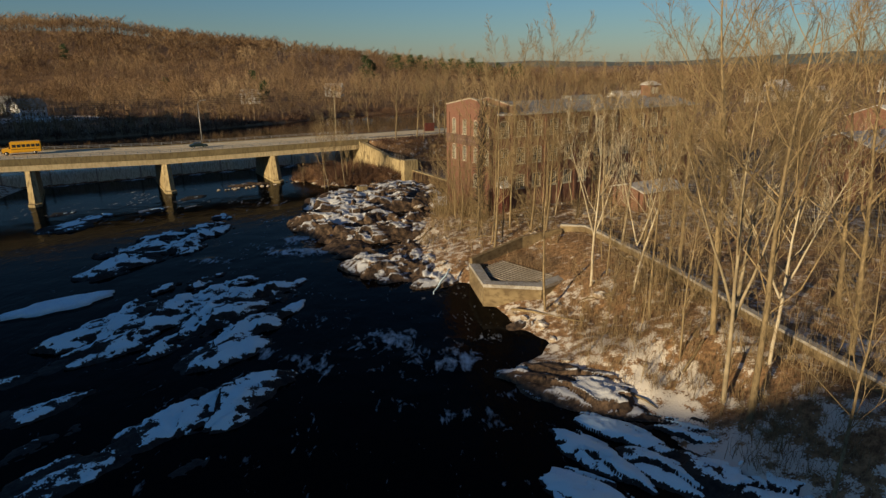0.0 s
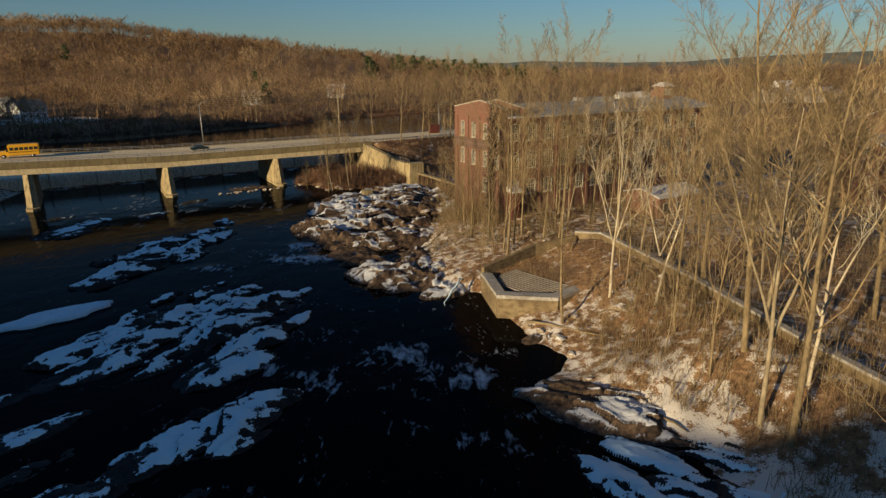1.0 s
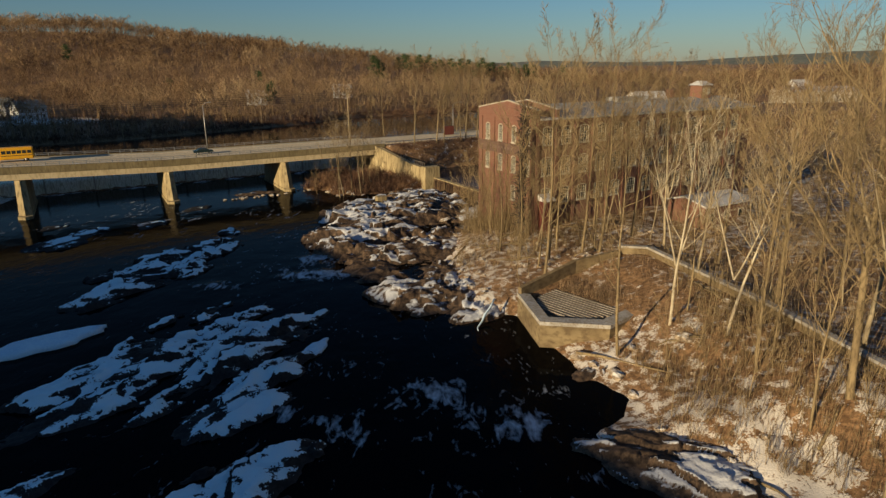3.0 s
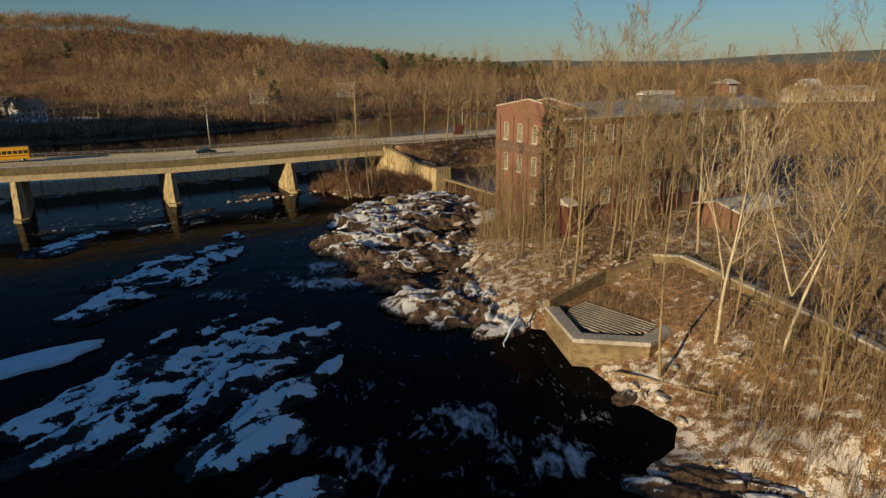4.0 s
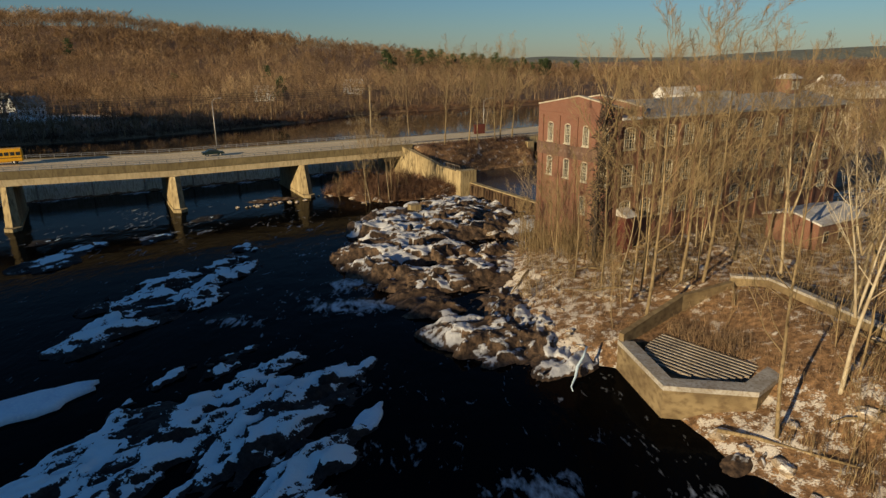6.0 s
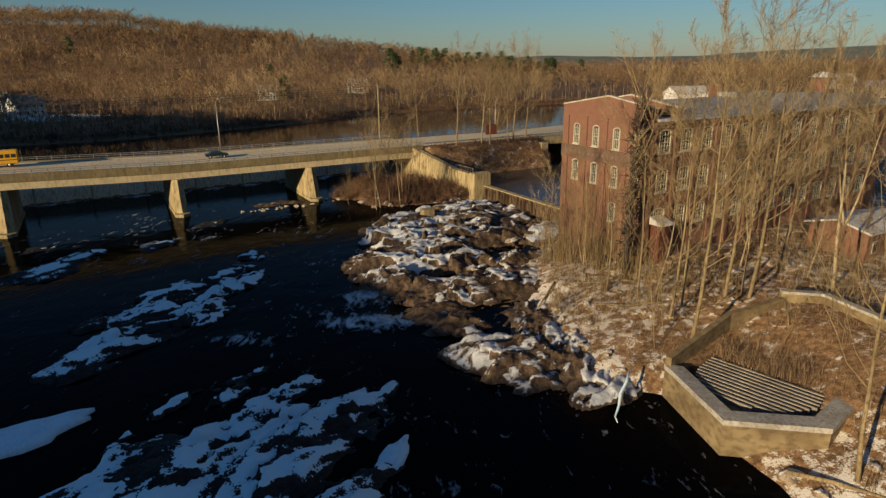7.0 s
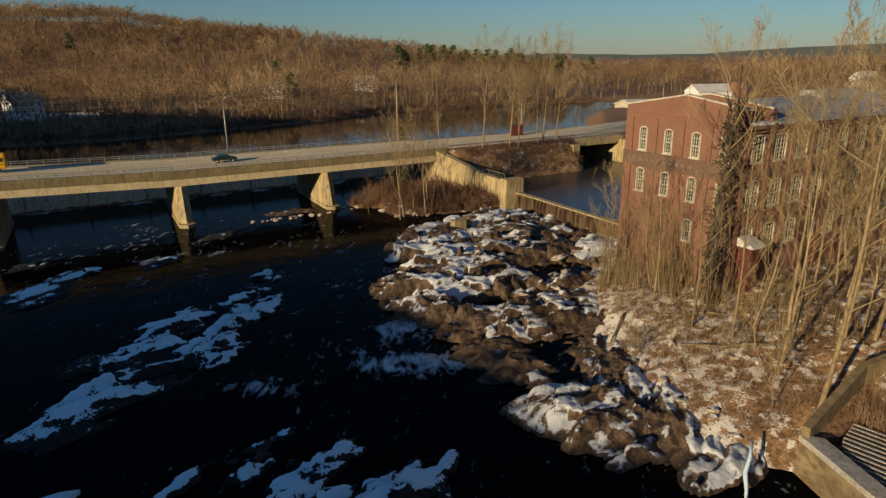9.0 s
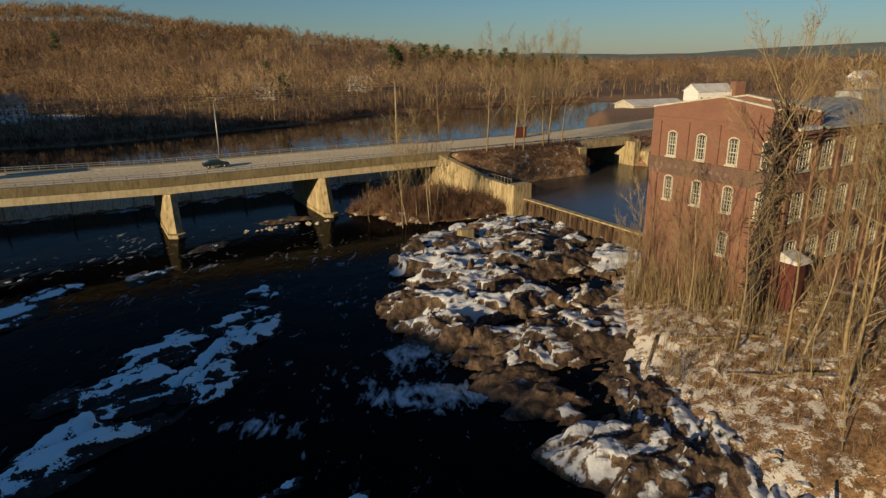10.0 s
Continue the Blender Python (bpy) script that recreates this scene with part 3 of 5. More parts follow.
for i in range(7):
    part("fence_post", box("fence_post", 71.55 + 0.05 * i, 71.62 + 0.05 * i, 143.7 + 1.1 * i, 143.77 + 1.1 * i, 4.9, 6.4, M_BEAM), abut, "rusty fence post")
part("fence_mesh", box("fence_mesh", 71.6, 71.63, 143.7, 150.6, 6.3, 6.36, M_BEAM), abut)
culvert = tagged(empty("sluice_bridge", R30), "road slab over a dark sluice opening", "bridge")
part("slab", box("slab", 100.5, 119.5, 160.4, 180.5, 7.2, 8.95, M_CONC), culvert)
for u in (101.0, 117.6):
    part("side_wall", box("side_wall", u - 0.9, u + 0.9, 157.5, 181, 0.5, 8.1, M_CONC), culvert)
# near-black panel that paints the shade inside the sluice
part("rear_gate", box("rear_gate", 101.5, 117.2, 180.0, 180.6, 0.6, 7.3, M_DARK), culvert)
part("buttress", prism("buttress", [(118.6, 155.0), (122.6, 155.4), (122.6, 160.0), (118.6, 160.0)], 0.5, [6.0, 7.2, 7.2, 6.0], M_CONC), culvert, "yellow lit buttress")
guard = tagged(empty("guard_rail", R30), "galvanised guard rail along the road", "guard rail")
part("beam", box("beam", 70, 118, 162.2, 162.28, 9.45, 9.75, M_STEEL), guard)
for u in np.arange(71, 118, 3.2):
    part("post", box("post", u, u + 0.12, 162.3, 162.42, 8.6, 9.7, M_BEAM), guard)

# ---- dam and weir ----
dam = tagged(empty("dam", R30), "low dam with a curtain of falling water", "dam")
part("crest", prism("crest", [(-160, 186.9), (73, 186.9), (73, 189.5), (-160, 189.5)], -2, 3.35, M_STAIN), dam)
vv, ff = [], []
cols = 260
for i in range(cols + 1):
    u = -110 + 182 * i / cols
    wob = 0.12 * math.sin(i * 1.7) + 0.1 * math.sin(i * 0.61)
    for k, (dv, z) in enumerate(((0.3, 3.5), (-0.25, 3.42), (-0.6, 2.6), (-0.9 + wob, 1.2), (-1.15 + wob, -0.2))):
        vv.append((u, 186.6 + dv, z))
for i in range(cols):
    for k in range(4):
        a = i * 5 + k
        ff.append((a, a + 1, a + 6, a + 5))
part("water_curtain", mesh("water_curtain", vv, ff, M_FALL, True), dam, "streaked falling water")
for u in np.arange(-60, 66, 10.4):
    part("flashboard_post", box("flashboard_post", u, u + 0.3, 185.4, 185.9, 0, 4.4, M_CONC_L), dam)
weir = tagged(empty("weir", R30), "rust-stained concrete weir wall with dark rust streaks", "weir")
part("wall", prism("wall", [(72.2, 103.2), (73.4, 103.2), (73.9, 141.8), (72.6, 141.8)], -1.2, 2.85, M_STAIN, [(72.6, 103.2), (73.4, 103.2), (73.9, 141.8), (73.0, 141.8)]), weir)
part("coping", prism("coping", [(72.45, 103.2), (73.5, 103.2), (74.0, 141.8), (72.85, 141.8)], 2.85, 3.05, M_CONC), weir, "pale worn coping")
# raised strips for the dark rust streaks down the wall
for i in range(34):
    v = 104 + i * 1.1
    part("drip_ice", prism("drip_ice", [(72.35 + (v - 103) * 0.01, v), (72.1 + (v - 103) * 0.01, v + 0.2), (72.4 + (v - 103) * 0.01, v + rr.uniform(0.3, 0.8))], rr.uniform(-0.2, 1.2), rr.uniform(2.2, 2.8), M_STAIN), weir)

# ---- octagonal concrete basin with its grate, and the long wall ----
basin = tagged(empty("concrete_basin"), "eight-sided concrete outlet basin with a steel grate", "basin")
OCT = [(3.6, 80.8), (5.0, 72.3), (12.0, 71.2), (17.3, 75.8), (19.5, 82.5), (17.5, 90.0), (11.3, 87.4)]


def wall_between(p, q, w, z0, za, zb, mat):
    d = Vector((q[0] - p[0], q[1] - p[1])).normalized()
    n = Vector((-d.y, d.x)) * w
    return prism("wall", [p, q, (q[0] + n.x, q[1] + n.y), (p[0] + n.x, p[1] + n.y)], z0, [za, zb, zb, za], mat)


for p, q, za, zb in ((0, 1, 2.9, 2.9), (1, 2, 2.9, 2.9), (2, 3, 2.9, 2.9), (3, 4, 2.9, 3.2), (6, 0, 4.9, 3.7), (5, 6, 5.4, 4.9)):
    part("wall", wall_between(OCT[p], OCT[q], 0.55, -1.5, za, zb, M_BASIN), basin, "stained concrete wall")
part("pit_floor", prism("pit_floor", [(4.1, 80.4), (5.4, 72.8), (11.8, 71.8), (16.8, 76.0), (18.9, 82.5), (17.2, 89.4), (11.6, 86.9)], -1.4, 1.5, M_STAIN), basin, "dark stained slab under the grate")
part("fill", prism("fill", [(4.4, 81.0), (6.6, 81.3), (8.3, 82.8), (14.9, 76.6), (16.9, 76.4), (18.9, 82.5), (17.2, 89.4), (11.6, 86.9)], -1.3, [2.6, 2.5, 2.5, 2.55, 2.6, 2.9, 3.3, 3.2], M_GROUND), basin, "litter and snow behind the grate")
part("ledge", prism("ledge", [(3.55, 80.85), (4.95, 72.25), (12.02, 71.13), (17.35, 75.75), (16.4, 76.9), (11.6, 72.7), (6.0, 73.5), (5.0, 80.4)], 2.55, 2.97, M_DUST), basin, "broad pale ledge dusted with snow")
part("inner_step", prism("inner_step", [(5.6, 78.4), (6.35, 74.0), (8.4, 73.7), (7.0, 77.4)], 1.3, 2.3, M_BASIN), basin)
M_FLANGE = mottled("dusty_steel_flange", (0.3, 0.25, 0.19), (0.38, 0.34, 0.28), 0.9, 0.8, 0.3)
bd, bn = Vector((0.67, -0.742, 0)), Vector((-0.742, -0.67, 0))
for i in range(11):
    off = 5.7 * i / 10
    s = Vector((8.2, 82.5, 0)) + bn * off + bd * float(np.interp(off, [0, 2.4, 3.6, 4.8, 5.7], [0, 0.12, 0.4, 1.1, 2.8]))
    e = Vector((8.2, 82.5, 0)) + bn * off + bd * float(np.interp(off, [0, 2.3, 5.0, 5.7], [9.0, 9.2, 7.6, 5.9]))
    n = bn * 0.09
    bar = part("grate_bar", prism("grate_bar", [(s - n * 0.5).to_2d()[:], (e - n * 0.5).to_2d()[:], (e + n * 0.5).to_2d()[:], (s + n * 0.5).to_2d()[:]], 2.2, 2.68, M_BEAM), basin, "long steel grate beam")
    part("flange", prism("flange", [(s - n).to_2d()[:], (e - n).to_2d()[:], (e + n).to_2d()[:], (s + n).to_2d()[:]], 2.68, 2.76, M_FLANGE), bar, "dusty rust-brown flange")
long_wall = tagged(empty("retaining_wall"), "long concrete retaining wall with snow on its coping", "wall")
LW = [(17.6, 90.0)] + WALL_LINE
for p, q in zip(LW, LW[1:]):
    part("wall", wall_between(p, q, 0.4, 0.5, 5.75, 5.75, M_BASIN), long_wall)
    d = Vector((q[0] - p[0], q[1] - p[1])).normalized()
    n = Vector((-d.y, d.x))
    part("coping", wall_between((p[0] - n.x * 0.15, p[1] - n.y * 0.15), (q[0] - n.x * 0.15, q[1] - n.y * 0.15), 0.75, 5.75, 6.0, 6.0, M_DUST), long_wall, "pale coping dusted with snow")

# ---- rock ledges and ice in the river ----
def ledge(cx, cy, a, b_, h, lean, seed, mat=M_ROCK, snow=0.45, step=0.22, label="black river ledge under broken snow", rag=1.0, z0=-0.1, strike=38, saw_h=0.42, coarse=1.0, drift=0.0):
    """A ledge of tilted strata, a long by b wide, its strike turned lean degrees from north."""
    r = max(a, b_) * 1.35
    xs = np.arange(-r, r, step)
    X, Y = np.meshgrid(xs, xs)
    w = radians(lean)
    P, Q = X * math.cos(w) - Y * math.sin(w), X * math.sin(w) + Y * math.cos(w)
    ox, oy = seed * 31.7, seed * 12.9
    e = 1 - (Q / a) ** 2 - (P / b_) ** 2
    w = radians(strike)
    P, Q = X * math.cos(w) - Y * math.sin(w), X * math.sin(w) + Y * math.cos(w)
    P, Q = P * coarse, Q * coarse
    warp = fbm(P * 0.22 + ox, Q * 0.13 + oy, 4) - 0.5
    ridge = fbm(P * 0.5 + ox, Q * 0.2 + oy, 4) - 0.5
    fine = fbm(P * 2.1 + oy, Q * 1.3 + ox, 3) - 0.5
    saw = (P * 0.3 + 3.4 * warp + 0.05 * Q + 0.25 * ridge) % 1.0
    small = (P * 0.9 + 6.0 * warp + 5.0 * ridge + 0.12 * Q) % 1.0
    cross = (Q * 0.27 + 2.6 * ridge + 1.5 * warp) % 1.0
    z = h * np.clip(0.8 * e + rag * (1.5 * warp + 1.7 * ridge), -1.5, 0.85) + saw_h * h * (0.5 - saw) * (e > -0.5) + 0.07 * h * (0.5 - small) + 0.2 * h * (0.5 - cross) + 0.16 * fine + z0
    z = np.where(e < -0.55, -1.5, z)
    gy, gx = np.gradient(z, step)
    slope = np.hypot(gx, gy)
    patch = fbm(P * 0.36 + 9 + ox, Q * 0.2 + oy, 4) - 0.5
    crisp = fbm(P * 1.3 + ox, Q * 0.42 + oy, 4) - 0.5
    cover = snow + 0.5 * np.clip(z, -0.3, 0.5) - 0.42 * np.clip(slope - 0.45, 0, 2) - 0.55 * (z < 0.1) + 1.3 * patch + 1.2 * crisp - 0.5 * smooth(0.86, 0.97, saw) - 0.12 * smooth(0.8, 0.95, small)
    cover = cover - drift * np.clip(X / b_, -1, 1) * (e > -0.3)
    z = z + 0.13 * smooth(0.42, 0.62, cover)
    me = grid_mesh("rock_ledge", xs, xs, z, mat, cover, z > -0.6)
    ob = tagged(new("rock_ledge", me), label, "rock", "ledges in the river")
    ob.location = (cx, cy, 0)
    return ob


LEDGES = [(-29.5, 71, 14, 9.5, 1.35, 20, 1, M_ROCK, 0.5), (-38, 65, 9, 4.0, 1.0, 22, 2), (-47, 100, 15, 6.5, 1.2, 14, 3), (-44, 120.3, 3.2, 2.2, 1.1, 10, 4), (-71, 117, 7, 4.5, 0.7, 15, 5, M_ROCK, 0.12),
          ]
LEDGES += [(-18.8, 50, 5.5, 3.8, 1.2, 40, 6), (-24, 45.5, 5.0, 2.2, 0.7, 40, 7, M_ROCK, 0.3), (-28, 39, 6, 2.6, 0.6, 35, 8, M_ROCK, 0.28), (-39, 56, 7, 2.2, 0.5, 40, 9, M_ROCK, 0.25), (-23.5, 61, 6, 4.0, 0.8, 20, 10),
          (-37, 48, 5, 2.0, 0.45, 45, 11, M_ROCK, 0.25), (-33, 43, 3.5, 1.5, 0.4, 40, 12, M_ROCK, 0.3), (-61, 126, 4, 2.0, 0.5, 20, 13, M_ROCK, 0.15), (-79, 126, 5, 2.5, 0.5, 20, 14, M_ROCK, 0.2), (-19.5, 40, 2.2, 1.2, 0.5, 30, 15), (-58, 140, 4, 2, 0.4, 20, 16, M_ROCK, 0.1)]
for q in LEDGES:
    ledge(*q)
ledge(-12, 126, 21, 14.5, 2.1, 12, 21, M_SHELF, 0.27, 0.22, "tan bedrock shelf with ice and snow", 1.35, -0.05, 60, 0.5, 0.8, 0.3)
ledge(-11.6, 92.0, 11.5, 4.6, 1.7, -33, 22, M_SHELF, 0.2, 0.18, "bedrock shelf draped in ice", 1.5, 0.0, 62, 0.25, 0.75)
ledge(-4.5, 92, 11, 4.5, 1.5, -10, 27, M_SHELF, 0.25, 0.24, "brown bedrock at the foot of the bank", 0.8, -0.1, 20, 0.3)
ledge(-1.5, 82.5, 5, 3.0, 1.0, 60, 23, M_SHELF, 0.6, 0.2, "icy rock at the water's edge")
ledge(22, 39, 10, 4.2, 0.9, -40, 24, M_ROCK, 0.42, 0.2, "flat shore ledge with broken snow", 0.8, -0.05, -52)
ledge(11.6, 41.0, 4.6, 1.7, 0.7, -36, 41, M_ROCK, 0.8, 0.16, "narrow snow-covered ledge beside the bank", 0.6, 0.0, -36)
ledge(16.2, 39.3, 3.8, 1.7, 0.6, -40, 42, M_ROCK, 0.7, 0.16, "snow-covered ledge beside the bank", 0.8, 0.0, -40)
ledge(10.0, 36.6, 3.4, 2.0, 0.7, -50, 43, M_ROCK, 0.85, 0.16, "rounded snow-covered ledge beside the bank", 0.5, 0.05, -50)
ledge(14.2, 44.4, 3.6, 1.2, 0.5, -50, 44, M_ROCK, 0.6, 0.16, "low icy ledge beside the bank", 0.8, 0.0, -50)
ledge(12.4, 51.8, 7.5, 3.4, 1.1, -60, 25, M_SHELF, 0.2, 0.18, "brown shore rock edged with ice", 0.7, 0.05, -60)
ledge(9.5, 66.5, 3, 1.6, 0.9, 60, 26, M_SHELF, 0.5, 0.15, "stones at the foot of the basin")
ledge(-6, 143, 9, 7, 1.2, 60, 31, M_SHELF, 0.2, 0.25, "brown broken bedrock below the weir", 1.1, 0.4, 52)
ledge(-21, 141, 7, 5.5, 1.0, 40, 32, M_SHELF, 0.15, 0.25, "brown broken bedrock beside the spit", 1.1, 0.35, 52)
ledge(-12, 149, 6, 4.5, 1.2, 60, 33, M_SHELF, 0.3, 0.25, "broken bedrock at the foot of the end block", 1.0, 0.4, 52)
ledge(3, 133, 8, 5, 1.4, 10, 34, M_SHELF, 0.45, 0.25, "iced bedrock between the weir and the mill", 0.9, 0.3, 52)
ledge(-7, 108, 6, 5, 1.0, 20, 35, M_SHELF, 0.2, 0.25, "brown wet bedrock between the shelves", 1.0, 0.3, 52)
ledge(-16.5, 152, 5, 3, 1.4, 40, 30, M_SHELF, 0.75, 0.2, "pale iced rock below the wing wall")
ledge(-49.5, 157, 5.0, 1.8, 0.5, 60, 28, M_SHELF, -0.1, 0.2, "gravel bar of pale stones between the piers")


def floe(pts, z, th, label):
    """A rounded slab of ice."""
    cx, cy = sum(p[0] for p in pts) / len(pts), sum(p[1] for p in pts) / len(pts)
    inner = [(cx + (x - cx) * 0.86, cy + (y - cy) * 0.86) for x, y in pts]
    n = len(pts)
    verts = [(x, y, z - 0.4) for x, y in pts] + [(x, y, z + th * 0.6) for x, y in pts] + [(x, y, z + th) for x, y in inner] + [(cx, cy, z + th * 1.1)]
    faces = [tuple(range(n))[::-1]]
    for k in range(2):
        faces += [(k * n + i, k * n + (i + 1) % n, (k + 1) * n + (i + 1) % n, (k + 1) * n + i) for i in range(n)]
    faces += [(2 * n + i, 2 * n + (i + 1) % n, 3 * n) for i in range(n)]
    return tagged(new("ice_slab", mesh("ice_slab", verts, faces, M_ICE, True)), label, "ice")


def floe_ellipse(cx, cy, a, b_, turn, seed, th=0.35, label="smooth snow-covered ice slab in the river"):
    q, w = random.Random(seed), radians(turn)
    pts = []
    for k in range(22):
        t = 2 * math.pi * k / 22
        f = 1 + q.uniform(-0.16, 0.16)
        x, y = a * f * math.cos(t), b_ * f * math.sin(t)
        pts.append((cx + x * math.cos(w) - y * math.sin(w), cy + x * math.sin(w) + y * math.cos(w)))
    return floe(pts, 0.05, th, label)


floe_ellipse(-48.6, 73.6, 6.2, 2.0, 42, 1, 0.5)
floe_ellipse(-18.7, 72, 2.5, 0.9, 70, 2, 0.3, "small grey ice floe")
floe_ellipse(9.0, 36.5, 3.4, 1.6, 100, 3)
block = tagged(new("concrete_block", box("concrete_block", -1.1, 1.1, -0.9, 0.9, -0.8, 1.2, M_CONC, 0.08)), "pale squared concrete block on the rocks", "block")
block.matrix_basis = pose(*to_xy(55.0, 132.6), 0.9, 0, 0, 24)

# ---- brick mill ----
def pierced(name, length, z0, z1, holes, depth, mat, top=None):
    """A wall in x (0..length) and z with rectangular openings (x0, x1, z0, z1) through its depth (into +y); top: height of its upper edge at x."""
    xs = sorted({0.0, length, *[h for o in holes for h in o[:2]]})
    zs = sorted({z0, z1, *[h for o in holes for h in o[2:]]})
    verts, faces = [], []

    def quad(*p):
        verts.extend(p)
        faces.append(tuple(range(len(verts) - 4, len(verts))))

    for a, b in zip(xs, xs[1:]):
        for c, d in zip(zs, zs[1:]):
            if any(o[0] <= a and b <= o[1] and o[2] <= c and d <= o[3] for o in holes):
                continue
            ta, tb = (top(a), top(b)) if top and d == z1 else (d, d)
            quad((a, 0, c), (b, 0, c), (b, 0, tb), (a, 0, ta))
            quad((b, depth, c), (a, depth, c), (a, depth, ta), (b, depth, tb))
            if d == z1:
                quad((a, 0, ta), (b, 0, tb), (b, depth, tb), (a, depth, ta))
    for a, b, c, d in holes:
        quad((a, 0, c), (a, depth, c), (a, depth, d), (a, 0, d))
        quad((b, 0, c), (b, 0, d), (b, depth, d), (b, depth, c))
        quad((a, 0, c), (b, 0, c), (b, depth, c), (a, depth, c))
        quad((a, 0, d), (a, depth, d), (b, depth, d), (b, 0, d))
    for x in (0.0, length):
        t = top(x) if top else z1
        quad((x, 0, z0), (x, depth, z0), (x, depth, t), (x, 0, t))
    return mesh(name, verts, faces, mat)


def sash_ring(w, h):
    """The outer frame of a sash window with a low arched head, as one ring."""
    def outline(e):
        pts = [(-w / 2 + e, e), (w / 2 - e, e)]
        for k in range(9):
            x = (w / 2 - e) * (1 - 2 * k / 8)
            pts.append((x, h - e + 0.26 * (1 - (2 * x / w) ** 2)))
        return pts
    o, i = outline(0.0), outline(0.13)
    n = len(o)
    verts = [(x, y, z) for y in (-0.05, 0.14) for ring in (o, i) for x, z in ring]
    faces = []
    for k in range(n):
        j = (k + 1) % n
        faces += [(k, j, n + j, n + k), (2 * n + j, 2 * n + k, 3 * n + k, 3 * n + j), (j, k, 2 * n + k, 2 * n + j), (n + k, n + j, 3 * n + j, 3 * n + k)]
    return mesh("window", verts, faces, M_TRIM)


def window_kit(w, h):
    """Meshes of one sash window: ring, pane, sill, meeting rail and glazing bars with their offsets."""
    kit = [("pane", box("pane", -w / 2 + 0.05, w / 2 - 0.05, 0.09, 0.105, 0.05, h, M_GLASS), (0, 0, 0)),
           ("sill", box("sill", -w / 2 - 0.1, w / 2 + 0.1, -0.16, 0.02, -0.14, 0.0, M_TRIM), (0, 0, 0)),
           ("meeting_rail", box("meeting_rail", -w / 2 + 0.1, w / 2 - 0.1, 0.0, 0.08, h / 2 - 0.05, h / 2 + 0.05, M_TRIM), (0, 0, 0))]
    upright = box("glazing_bar", -0.028, 0.028, 0.03, 0.085, 0.1, h - 0.1, M_TRIM)
    level = box("glazing_bar", -w / 2 + 0.1, w / 2 - 0.1, 0.032, 0.083, -0.022, 0.022, M_TRIM)
    kit += [("glazing_bar", upright, (-w / 2 + w * k / 4, 0, 0)) for k in (1, 2, 3)]
    kit += [("glazing_bar", level, (0, 0, h * k / 6)) for k in (1, 2, 4, 5)]
    return sash_ring(w, h), kit


mill = tagged(empty("brick_mill", R30), "old red brick mill with tall cream sash windows", "mill")
U0, U1, VS, VN = 60.2, 110.0, 86.7, 102.5
WEST = pose(U0, VN, 0, 0, 0, -90)
SOUTH = pose(U0, VS, 0)
west_holes, south_holes = [], []
for z0, z1 in ((16.95, 19.4), (12.25, 14.7), (7.85, 10.1)):
    for v in (99.7, 96.1, 92.45, 88.9) if z0 > 10 else (92.45,):
        west_holes.append((VN - v - 0.6, VN - v + 0.6, z0, z1))
for z0, z1 in ((17.05, 19.55), (12.4, 15.0), (8.0, 10.3)):
    for k in range(13):
        u = 2.0 + 3.6 * k
        south_holes.append((u - 0.95, u + 0.95, z0, z1))
west_wall = part("west_wall", pierced("west_wall", VN - VS, -1, 20.99, west_holes, 0.45, M_BRICK), mill, m=WEST)


def gable_wall(u, name):
    pts = [(VN, 21.0), (VN, 21.9), (94.2, 23.25), (VS, 22.15), (VS, 21.0)]
    verts = [(u, v, z) for v, z in pts] + [(u + 0.45, v, z) for v, z in pts]
    n = len(pts)
    me = mesh(name, verts, [tuple(range(n)), tuple(range(n, 2 * n))[::-1]] + [(i, (i + 1) % n, n + (i + 1) % n, n + i) for i in range(n)], M_BRICK)
    part(name, me, mill)
    for (va, za), (vb, zb) in ((pts[1], pts[2]), (pts[2], pts[3])):
        c = [(u - 0.1, va, za), (u + 0.55, va, za), (u + 0.55, vb, zb), (u - 0.1, vb, zb)]
        part("coping", mesh("coping", c + [(x, y, z + 0.16) for x, y, z in c], [(0, 1, 2, 3), (7, 6, 5, 4), (0, 4, 5, 1), (1, 5, 6, 2), (2, 6, 7, 3), (3, 7, 4, 0)], M_CONC_L), mill, "pale stone coping")


gable_wall(U0 + 0.002, "gable_parapet")
gable_wall(U0 + 3.7, "gable_parapet")
south_wall = part("south_wall", pierced("south_wall", U1 - U0, -1, 20.7, south_holes, 0.45, M_BRICK), mill, m=SOUTH)
part("north_wall", box("north_wall", U0 + 0.46, U1, VN - 0.45, VN - 0.004, -1, 20.7, M_BRICK), mill)
part("east_wall", box("east_wall", U1 - 0.45, U1 + 0.02, VS + 0.46, VN - 0.46, -1, 20.7, M_BRICK), mill)
for z in (15.8, 11.2, 6.6):
    part("storey_floor", box("storey_floor", U0 + 0.5, U1 - 0.5, VS + 0.5, VN - 0.5, z - 0.15, z, M_DARK), mill)
